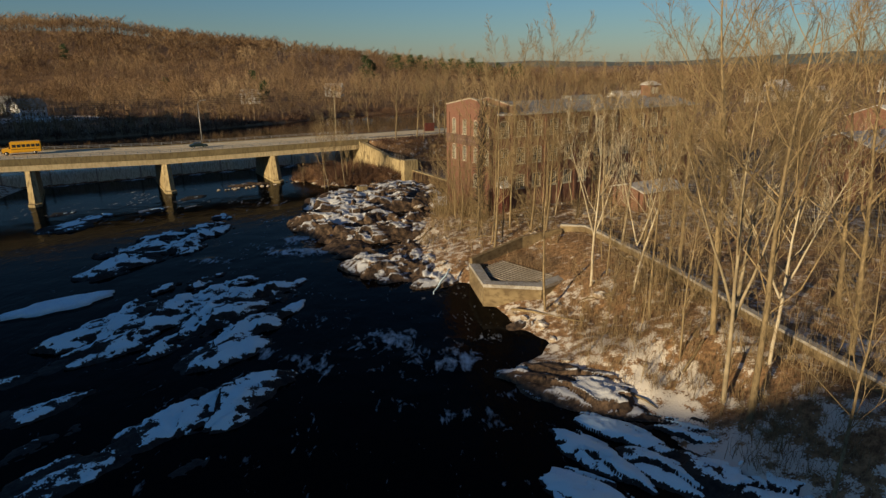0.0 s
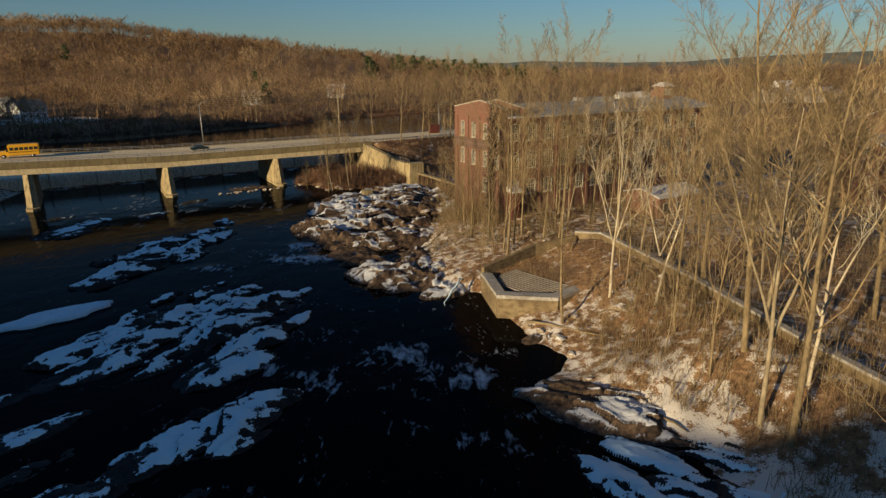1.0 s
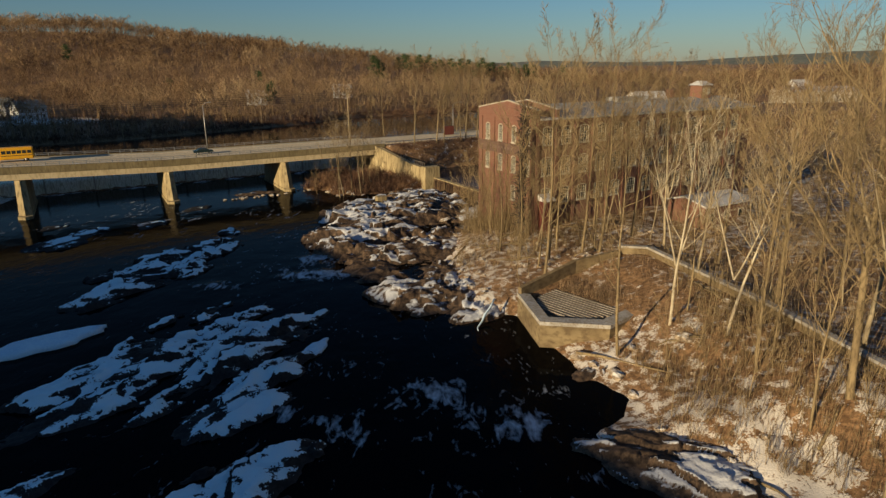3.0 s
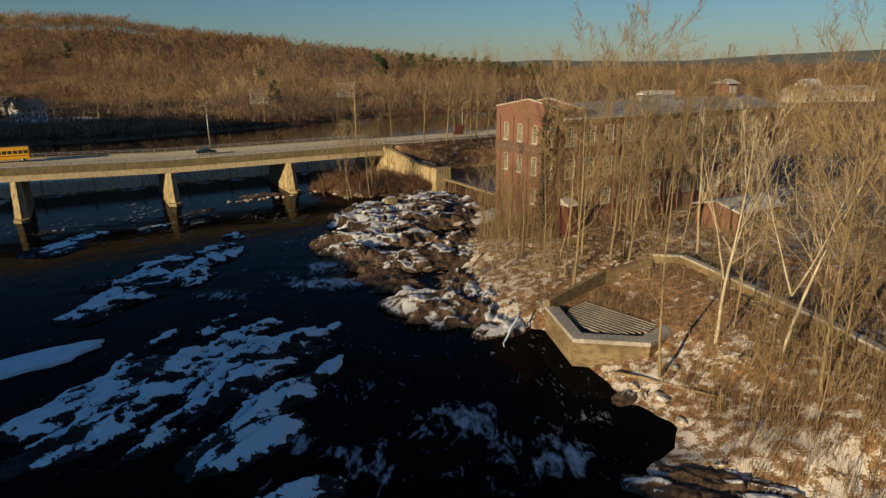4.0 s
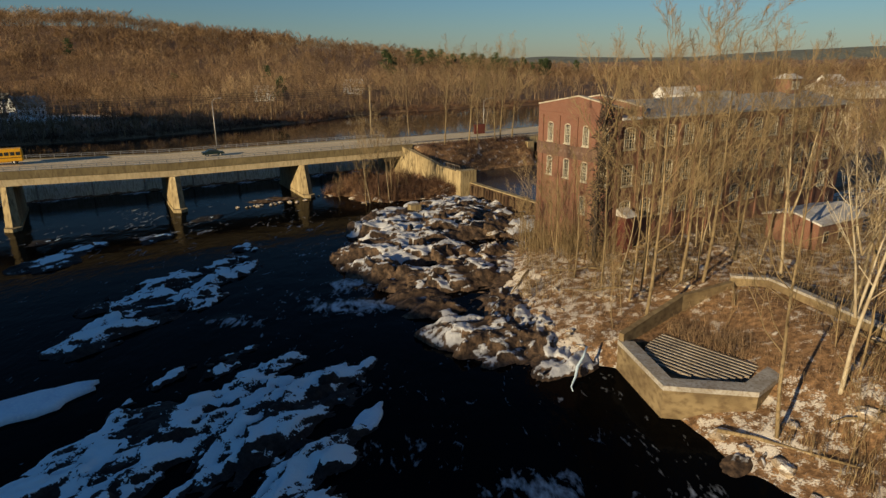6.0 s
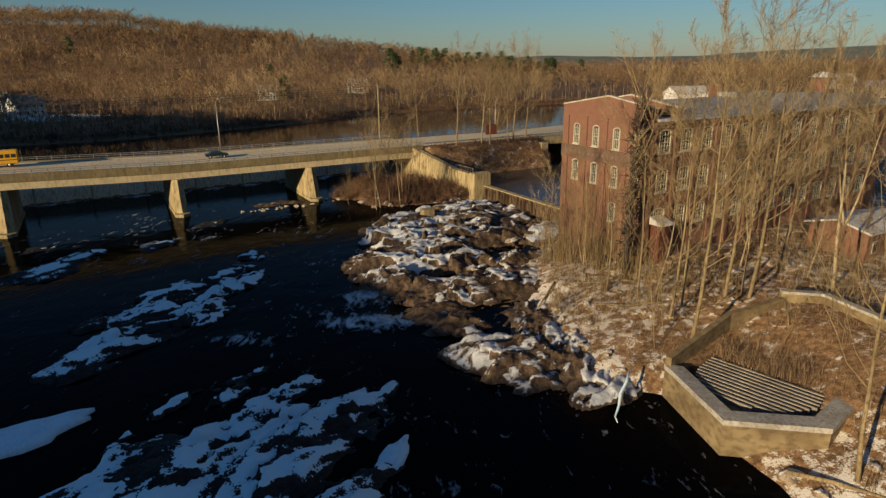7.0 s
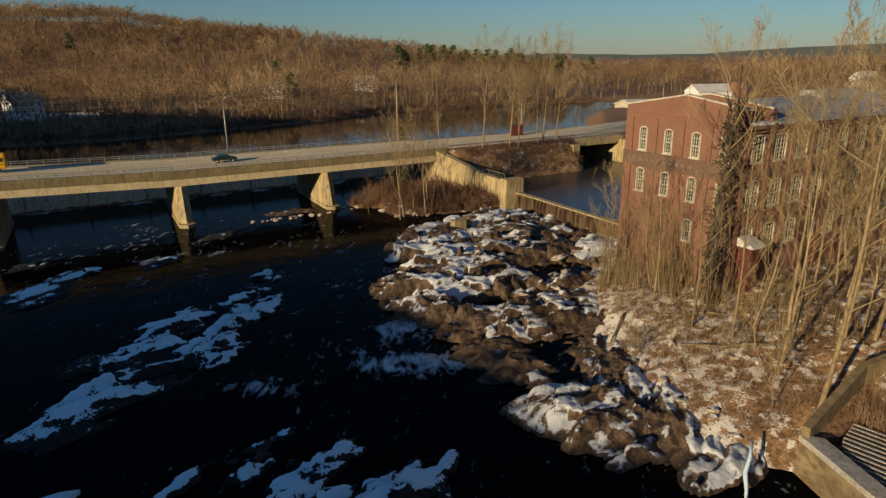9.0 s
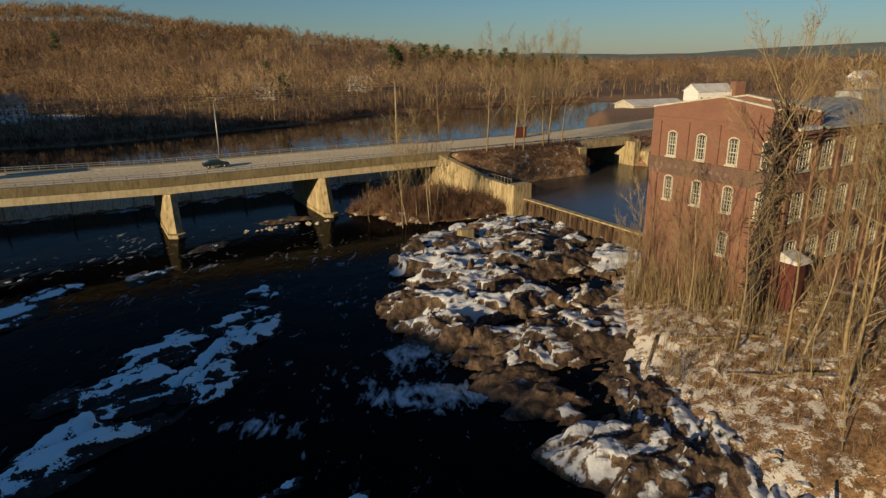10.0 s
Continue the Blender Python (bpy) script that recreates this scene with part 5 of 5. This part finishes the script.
# dark vine-hung tree before the mill
vine = Kind("vine_covered_tree", grow_tree(41, 24, 0.32, 0.02, 9, 0.55, 0.5, False, 3), M_VINE, M_TWIG, "dead-looking tree wrapped in dark vines beside the mill", "tree").put(6.4, 104.0, 0, 1.0)
vv, ff, qq = [], [], random.Random(9)
for k in range(700):
    z = qq.uniform(2, 20)
    a, r = qq.uniform(0, 6.283), qq.uniform(0.3, 0.75)
    p = Vector((r * math.cos(a) + 0.02 * z, r * math.sin(a), z))
    d = Vector((qq.uniform(-0.5, 0.5), qq.uniform(-0.5, 0.5), qq.uniform(-0.2, 1))).normalized() * qq.uniform(0.5, 1.3)
    tube(vv, ff, [p, p + d * 0.5 + Vector((0, 0, 0.1)), p + d], [0.06, 0.075, 0.03], 3)
part("vines", mesh("vines", vv, ff, M_VINE), vine, "tangle of dark vine stems")

# ---- undergrowth: tangles of thin stems ----
def slivers(points, heights, per, spread, mat, name, label, width=0.018, seed=1):
    """Thin three-sided stems fanning from each point."""
    g = np.random.default_rng(seed)
    P = np.repeat(np.asarray(points, float), per, 0)
    Hh = np.repeat(np.asarray(heights, float), per) * g.uniform(0.45, 1.15, len(P))
    P = P + np.c_[g.normal(0, 0.35, (len(P), 2)), np.zeros(len(P))]
    az, tilt = g.uniform(0, 6.283, len(P)), np.abs(g.normal(0, spread, len(P)))
    D = np.c_[np.cos(az) * np.sin(tilt), np.sin(az) * np.sin(tilt), np.cos(tilt)] * Hh[:, None]
    side1 = np.c_[-np.sin(az), np.cos(az), np.zeros(len(P))]
    side2 = np.c_[np.cos(az), np.sin(az), np.zeros(len(P))]
    w = width * g.uniform(0.6, 1.5, len(P))[:, None]
    mid = P + D * 0.55 + g.normal(0, 0.06, P.shape) * Hh[:, None]
    V = np.stack([P + side1 * w, P - side1 * w, P + side2 * w * 1.4, mid + side1 * w * 0.7, mid - side1 * w * 0.7, mid + side2 * w, P + D], 1).reshape(-1, 3)
    base = (np.arange(len(P)) * 7)[:, None, None]
    pat = np.array([[0, 1, 4], [0, 4, 3], [1, 2, 5], [1, 5, 4], [2, 0, 3], [2, 3, 5], [3, 4, 6], [4, 5, 6], [5, 3, 6]])
    T = (base + pat[None]).reshape(-1, 3)
    return tagged(new(name, big_mesh(name, V, T, mat)), label, "brush", kind="stuff")


def scatter(n, x0, x1, y0, y1, ok, seed):
    g, out = np.random.default_rng(seed), []
    X, Y = g.uniform(x0, x1, n), g.uniform(y0, y1, n)
    Z, _ = land(X, Y)
    return [(x, y, z - 0.1) for x, y, z in zip(X, Y, Z) if ok(x, y, z)]


def on_slope(x, y, z):
    u, v = to_uv(x, y)
    return z > 0.9 and not (60 < u < 110.5 and 86.5 < v < 103) and u < 72 + 100 * (v < 103)


pts = scatter(6500, -6, 55, 30, 122, on_slope, 2)
slivers(pts, np.random.default_rng(3).uniform(0.3, 1.5, len(pts)), 7, 0.85, M_BRUSH, "brush", "dry brown brush over leaf litter", 0.014, 4)
pts = scatter(2600, 12, 110, 20, 112, lambda x, y, z: on_slope(x, y, z) and not (x < 21 and y > 70) and z > 2.2, 32)
slivers(pts, np.random.default_rng(33).uniform(1.5, 6.0, len(pts)), 6, 0.5, M_TWIG, "thicket", "tall thin thicket of bare stems under the trees", 0.016, 34)
pts = scatter(420, 12, 30, 36, 74, lambda x, y, z: on_slope(x, y, z) and not (x < 20 and y > 68), 91)
slivers(pts, np.random.default_rng(92).uniform(1.0, 3.6, len(pts)), 9, 0.5, M_TWIG, "brush", "bare shrubs on the snowy bank", 0.02, 93)
pts = [(x, y, 2.5) for x, y, z in scatter(900, 6, 19, 74, 89, lambda x, y, z: x + 1.02 * y > 92.6 and x < 18 - 0.1 * abs(y - 82) and y < 82 + 0.55 * (x - 5), 35)]
slivers(pts, np.random.default_rng(36).uniform(0.6, 2.2, len(pts)), 9, 0.5, M_BRUSH, "brush", "dry weeds growing inside the basin", 0.014, 37)
pts = scatter(260, -6, 17, 93, 121, on_slope, 12)
slivers(pts, np.random.default_rng(3).uniform(1.2, 4.8, len(pts)), 8, 0.5, M_TWIG, "thicket", "tall thin thicket below the mill", 0.022, 14)
pts = scatter(3200, -42, -8, 132, 172, lambda x, y, z: z > 0.05 and to_uv(x, y)[0] < 71.5 and to_uv(x, y)[1] < 161, 5)
slivers(pts, np.random.default_rng(6).uniform(1.0, 3.4, len(pts)), 12, 0.7, M_RUSSET, "russet_brush", "russet brush on the spit by the abutment", 0.03, 7)
pts = scatter(6000, -20, 30, 160, 200, lambda x, y, z: z > 3.2 and 150 < to_uv(x, y)[1] < 161.5 and to_uv(x, y)[0] > 72, 8)
slivers(pts, np.random.default_rng(9).uniform(0.5, 1.6, len(pts)), 10, 0.6, M_RUSSET, "russet_brush", "russet brush on the road embankment", 0.022, 10)


g_far = np.random.default_rng(51)
pts = []
for (x0, y0), (x1, y1) in zip(FAR_BANK[1:8], FAR_BANK[2:9]):
    n_ = int(math.hypot(x1 - x0, y1 - y0) * 5)
    t_ = g_far.uniform(0, 1, n_)
    X_, Y_ = x0 + (x1 - x0) * t_ + g_far.normal(0, 2, n_), y0 + (y1 - y0) * t_ + 5 + g_far.normal(0, 3.5, n_)
    Z_, _s = land(X_, Y_)
    pts += [(x, y, z - 0.1) for x, y, z in zip(X_, Y_, Z_) if z > 3.5]
slivers(pts, np.random.default_rng(52).uniform(1.0, 3.2, len(pts)), 6, 0.7, M_RUSSET, "russet_brush", "dark russet brush along the far bank", 0.07, 53)

# added brush whose dark colour stands in for deep shade on this flat
pts = [p for p in scatter(2600, -300, -70, 215, 345, lambda x, y, z: z > 3.6 and side(FAR_BANK, np.array([x]), np.array([y]))[0] < -1 and ((x + 190) / 26) ** 2 + ((y - 310) / 14) ** 2 > 1, 61)]
slivers(pts, np.random.default_rng(62).uniform(0.8, 2.6, len(pts)), 6, 0.7, M_RUSSET, "russet_brush", "dark russet brush added to deepen the shade below the white house", 0.08, 63)

pts = []
for p in scatter(900, -8, 14, 95, 122, on_slope, 71):
    if 56.2 < to_uv(p[0], p[1])[0] < 59.6 and 85 < to_uv(p[0], p[1])[1] < 103:
        pts.append(p)
slivers(pts, np.random.default_rng(72).uniform(3.0, 9.5, len(pts)), 6, 0.22, M_TWIG, "thicket", "thin bare stems climbing before the mill wall", 0.026, 73)

# ---- far woods ----
def far_template(seed, h, n, mat_width=0.12, subs=4, low=1.0):
    """A distant leafless tree: a trunk and a haze of branches, as corners and triangles."""
    g = np.random.default_rng(seed)
    V, T = [], []

    def blade(p, e, w):
        a = g.uniform(0, 6.283)
        s = np.array([math.cos(a), math.sin(a), 0]) * w
        t = np.array([-math.sin(a), math.cos(a), 0]) * w
        b = len(V)
        V.extend([p + s, p - 0.5 * s + 0.87 * t, p - 0.5 * s - 0.87 * t, e])
        T.extend([(b, b + 1, b + 3), (b + 1, b + 2, b + 3), (b + 2, b, b + 3)])

    top = np.array([g.normal(0, 0.4), g.normal(0, 0.4), h * 0.7])
    blade(np.zeros(3), top, 0.2)
    lobes = [np.array([math.cos(a) * h * 0.15, math.sin(a) * h * 0.15, h * z * low]) for a, z in zip(g.uniform(0, 6.283, 4), (0.5, 0.62, 0.7, 0.76))]
    for k in range(n):
        c = lobes[k % 4]
        d = g.normal(0, 1, 3)
        d[2] = abs(d[2]) * 0.9 - 0.3
        d = d / np.linalg.norm(d)
        e = c + d * np.array([0.19, 0.19, 0.2]) * h * g.uniform(0.8, 1.05)
        p = c + (top * g.uniform(0.5, 0.9) - c) * g.uniform(0.0, 0.5)
        blade(p, e, mat_width)
        for _ in range(subs):
            o = p + (e - p) * g.uniform(0.5, 1.0)
            w = 0.8 * d + g.normal(0, 0.7, 3) + np.array([0, 0, 0.05])
            blade(o, o + w * h * 0.085 * g.uniform(0.6, 1.4), mat_width * 0.9)
    return np.array(V), np.array(T)


def plant_far(name, pts, templates, mat, label, seed, lo=0.7, hi=1.2):
    g, VV_, TT, tones, off = np.random.default_rng(seed), [], [], [], 0
    for p in pts:
        V, T = templates[g.integers(len(templates))]
        a, s = g.uniform(0, 6.283), g.uniform(lo, hi)
        c, d = math.cos(a) * s, math.sin(a) * s
        wide = g.uniform(0.85, 1.3)
        W = np.c_[(V[:, 0] * c - V[:, 1] * d) * wide, (V[:, 0] * d + V[:, 1] * c) * wide, V[:, 2] * s] + np.array(p)
        stand = 0.6 * (float(fbm(np.array([p[0] * 0.02]), np.array([p[1] * 0.012]), 3)[0]) - 0.5)
        tones.append(np.full(len(V), np.clip(g.normal(0.47, 0.15) + 1.4 * stand, 0.02, 0.85)))
        VV_.append(W), TT.append(T + off)
        off += len(V)
    me = big_mesh(name, np.concatenate(VV_), np.concatenate(TT), mat)
    at = me.attributes.new("tone", "FLOAT", "POINT")
    at.data.foreach_set("value", np.concatenate(tones).astype("f4"))
    return tagged(new(name, me), label, "woods", kind="stuff")


TEMPLATES = [far_template(s, h, n, 0.11, 5) for s, h, n in ((1, 17, 15), (2, 15, 14), (3, 18, 16), (4, 14, 14))]
HILL = [far_template(s, h, n, 0.21, 5) for s, h, n in ((8, 17, 11), (9, 15, 10), (10, 19, 12))]
SIMPLE = [far_template(s, h, n, 0.3, 3) for s, h, n in ((5, 18, 7), (6, 16, 7), (7, 20, 8))]


def in_woods(x, y, z):
    if (x + 208) ** 2 / 27 ** 2 + (y - 296) ** 2 / 46 ** 2 < 1:
        return False
    return side(FAR_BANK, np.array([x]), np.array([y]))[0] < -7


def fan(n, d0, d1, a0, a1, ok, seed):
    """Places spread evenly over a sector seen from the start of the flight."""
    g = np.random.default_rng(seed)
    d, a = np.sqrt(g.uniform(d0 * d0, d1 * d1, n)), np.radians(g.uniform(a0, a1, n))
    X, Y = d * np.sin(a), d * np.cos(a)
    Z, _ = land(X, Y)
    return [(x, y, z - 0.3) for x, y, z in zip(X, Y, Z) if ok(x, y, z)]


plant_far("far_woods", fan(1300, 255, 430, -48, 20, in_woods, 11), TEMPLATES, M_FOREST, "leafless brown woods along the far bank", 1)
plant_far("far_woods", [p for p in scatter(1000, -160, 20, 225, 400, lambda x, y, z: -34 < side(FAR_BANK, np.array([x]), np.array([y]))[0] < -2, 17)], [far_template(s, h, 13, 0.11, 4, 0.62) for s, h in ((21, 10), (22, 8), (23, 11))], M_FOREST, "low bushy leafless trees along the far bank", 16, 0.6, 1.2)
plant_far("far_woods", fan(1500, 400, 560, -47, 45, in_woods, 12), TEMPLATES, M_FOREST, "leafless brown woods at the foot of the hill", 2)
plant_far("far_woods", fan(4600, 540, 980, -47, 40, lambda x, y, z: y < 790, 22), HILL, M_FOREST, "leafless brown woods covering the hill", 6, 0.75, 1.05)
plant_far("far_woods", fan(1700, 560, 960, -47, -14, lambda x, y, z: y < 800, 25), HILL, M_FOREST, "taller leafless woods on the upper hill", 9, 0.95, 1.25)
plant_far("far_woods", fan(1600, 850, 1700, -20, 46, lambda x, y, z: True, 13), SIMPLE, M_FOREST, "leafless woods far across the valley", 3)
plant_far("far_woods", fan(420, 210, 420, 18, 46, lambda x, y, z: side(EAST_BANK, np.array([x]), np.array([y]))[0] < -12 and y > 215, 14), TEMPLATES, M_FOREST, "leafless trees about the town", 4, 0.5, 0.9)
# unseen woods added on the rise behind the camera, to shade the river
plant_far("shade_woods", [p for p in scatter(2200, -420, -50, -230, 220, lambda x, y, z: z > 14 and math.degrees(math.atan2(-x, y)) > 50, 15)], SIMPLE, M_FOREST, "unseen leafless woods added on the rise to shade the river", 5, 0.3, 0.45)


def pine_geo(seed, h):
    g = random.Random(seed)
    v, f, tv, tf = [], [], [], []
    tube(tv, tf, [Vector((0, 0, -1)), Vector((0.1, 0, h * 0.5)), Vector((0, 0.1, h))], [0.35, 0.25, 0.04], 6)
    for k in range(26):
        t = 0.4 + 0.58 * k / 25
        a, r = g.uniform(0, 6.283), h * 0.3 * (1.12 - t) ** 0.55 * g.uniform(0.55, 1.15)
        tip = Vector((r * math.cos(a), r * math.sin(a), h * t + g.uniform(-0.3, 1.0)))
        for _ in range(26):
            reach = g.uniform(0.35, 1.05)
            c = Vector((tip.x * reach, tip.y * reach, tip.z)) + Vector((g.gauss(0, 0.8), g.gauss(0, 0.8), g.gauss(0, 0.35)))
            d = Vector((g.uniform(-1, 1), g.uniform(-1, 1), g.uniform(-0.1, 0.8))).normalized() * g.uniform(0.6, 1.2)
            tube(v, f, [c, c + d], [0.3, 0.04], 3)
    return (tv, tf), (v, f)


PINE = Kind("pine_tree", pine_geo(1, 21), M_BARK, M_PINE, "dark green pine standing above bare woods", "tree", "pines on the ridge")
PINE2 = Kind("pine_tree", pine_geo(2, 19), M_BARK, M_PINE, "dark green pine standing above bare woods", "tree", "pines on the ridge")
for i in range(22):
    x = -46 + i * 5.6 + q.uniform(-2, 2)
    (PINE if i % 2 else PINE2).put(x, 560 + q.uniform(-25, 25), q.uniform(0, 360), q.uniform(0.78, 1.05))
for x, y, s in ((-54, 470, 1.12), (-51, 476, 0.95), (-96, 345, 0.75), (-122, 420, 0.8), (-300, 520, 0.9), (-180, 420, 0.6), (118, 690, 1.0)):
    PINE.put(x, y, q.uniform(0, 360), s)


# ---- boulders and fallen stems on the bank ----
def boulder_mesh(seed, mat):
    b = bmesh.new()
    bmesh.ops.create_icosphere(b, subdivisions=2, radius=1)
    for w in b.verts:
        f = 0.75 + 0.5 * noise.noise(w.co * 1.1 + Vector((seed * 7.1, 0, 0))) + 0.15 * noise.noise(w.co * 3.0)
        w.co = Vector((w.co.x * 1.25 * f, w.co.y * f, w.co.z * 0.62 * f))
    me = bpy.data.meshes.new("boulder")
    b.to_mesh(me)
    b.free()
    at = me.attributes.new("snow", "FLOAT", "POINT")
    at.data.foreach_set("value", [0.15 + 0.75 * max(0.0, w.normal.z - 0.35) for w in me.vertices])
    me.materials.append(mat)
    return me


BOULDERS = [boulder_mesh(k, M_PALEROCK) for k in range(6)]
q = random.Random(77)
count = 0
while count < 85:
    x, y = q.uniform(-7, 26), q.uniform(34, 122)
    z = land_at(x, y)
    if z < 0.1 or (3 < x < 20 and 70 < y < 91) or not on_slope(x, y, 2):
        continue
    ob = tagged(new("boulder", BOULDERS[count % 6]), "tan boulder with snow on top on the bank", "rock", "boulders on the bank")
    f = q.uniform(0.15, 0.6) * (1.7 if q.random() < 0.15 else 1)
    ob.matrix_basis = pose(x, y, z + 0.1 * f, q.uniform(-12, 12), q.uniform(-12, 12), q.uniform(0, 360)) @ Matrix.Diagonal((f, f, f, 1))
    count += 1
count = 0
while count < 95:
    x, y = q.uniform(-6, 15), q.uniform(83, 116)
    z = land_at(x, y)
    if z < 0.4 or (x > 3 and y < 91) or not on_slope(x, y, 2):
        continue
    ob = tagged(new("boulder", BOULDERS[count % 6]), "pale rock fragment on the slope below the mill", "rock", "rocks below the mill")
    f = q.uniform(0.2, 0.55)
    ob.matrix_basis = pose(x, y, z + 0.12 * f, q.uniform(-15, 15), q.uniform(-15, 15), q.uniform(0, 360)) @ Matrix.Diagonal((f * 1.3, f, f * 0.8, 1))
    count += 1
for k in range(26):
    u, v = q.uniform(27, 46), q.uniform(152, 160)
    ob = tagged(new("boulder", BOULDERS[k % 6]), "pale stone on the gravel bar", "rock", "stones between the piers")
    f = q.uniform(0.25, 0.6)
    ob.matrix_basis = pose(*to_xy(u, v if u > 40 else 156 + 0.3 * (v - 156)), 0.1, 0, 0, q.uniform(0, 360)) @ Matrix.Diagonal((f, f, f, 1))
for k in range(42):
    a, r = q.uniform(0, 6.283), q.uniform(0, 1) ** 0.5
    ob = tagged(new("boulder", BOULDERS[k % 6]), "broken tan rock lying on the shelf", "rock", "rocks on the shelf")
    f = q.uniform(0.25, 0.85)
    ob.matrix_basis = pose(-12 + 12 * r * math.cos(a), 126 + 17 * r * math.sin(a), 0.75, q.uniform(-15, 15), q.uniform(-15, 15), q.uniform(0, 360)) @ Matrix.Diagonal((f * 1.8, f * 1.2, f * 0.7, 1))
count = 0
while count < 38:
    u, v = q.uniform(42, 71), q.uniform(138, 158)
    x, y = to_xy(u, v)
    z = land_at(x, y)
    if not -0.4 < z < 1.6:
        continue
    ob = tagged(new("boulder", BOULDERS[count % 6]), "tan broken rock at the edge of the spit", "rock", "rocks round the spit")
    f = q.uniform(0.25, 0.8)
    ob.matrix_basis = pose(x, y, max(z, 0.0) + 0.1 * f, q.uniform(-15, 15), q.uniform(-15, 15), q.uniform(0, 360)) @ Matrix.Diagonal((f * 1.4, f, f * 0.8, 1))
    count += 1
for k in range(24):
    x, y = q.uniform(-3, 24), q.uniform(38, 110)
    if land_at(x, y) < 0.5 or (3 < x < 20 and 70 < y < 91) or not on_slope(x, y, 2):
        continue
    a, ln = q.uniform(0, 6.283), q.uniform(3, 8)
    pts = []
    for i in range(5):
        px, py = x + math.cos(a) * ln * i / 4, y + math.sin(a) * ln * i / 4
        pts.append((px, py, land_at(px, py) + 0.15 + 0.2 * (i % 2)))
    tagged(new("fallen_log", tube_mesh("fallen_log", pts, [0.16, 0.14, 0.12, 0.09, 0.05], 6, M_BARK)), "fallen bare trunk lying on the litter", "log", "fallen logs")

branch = tagged(new("icy_branch", tube_mesh("icy_branch", [(0.9, 81.6, 1.9), (0.4, 80.6, 1.3), (-0.3, 79.6, 0.8), (-0.7, 78.4, 0.45), (-1.3, 77.2, 0.15), (-1.2, 76.0, -0.2)], [0.1, 0.13, 0.16, 0.12, 0.07, 0.03], 7, M_ICE)), "ice-coated branch hanging into the water", "branch")
log = tagged(new("driftwood_log", tube_mesh("driftwood_log", [(8.2, 69.2, 0.9), (10.6, 68.0, 1.0), (13.2, 66.0, 1.1), (15.5, 63.8, 1.5)], [0.16, 0.15, 0.12, 0.08], 7, M_BARK)), "pale driftwood log on the shore", "log")
foot = tagged(new("boulder", BOULDERS[2]), "square pale rock at the foot of the basin", "rock")
foot.matrix_basis = pose(8.6, 69.4, 0.35, 0, 10, 30) @ Matrix.Diagonal((1.1, 1.0, 1.3, 1))
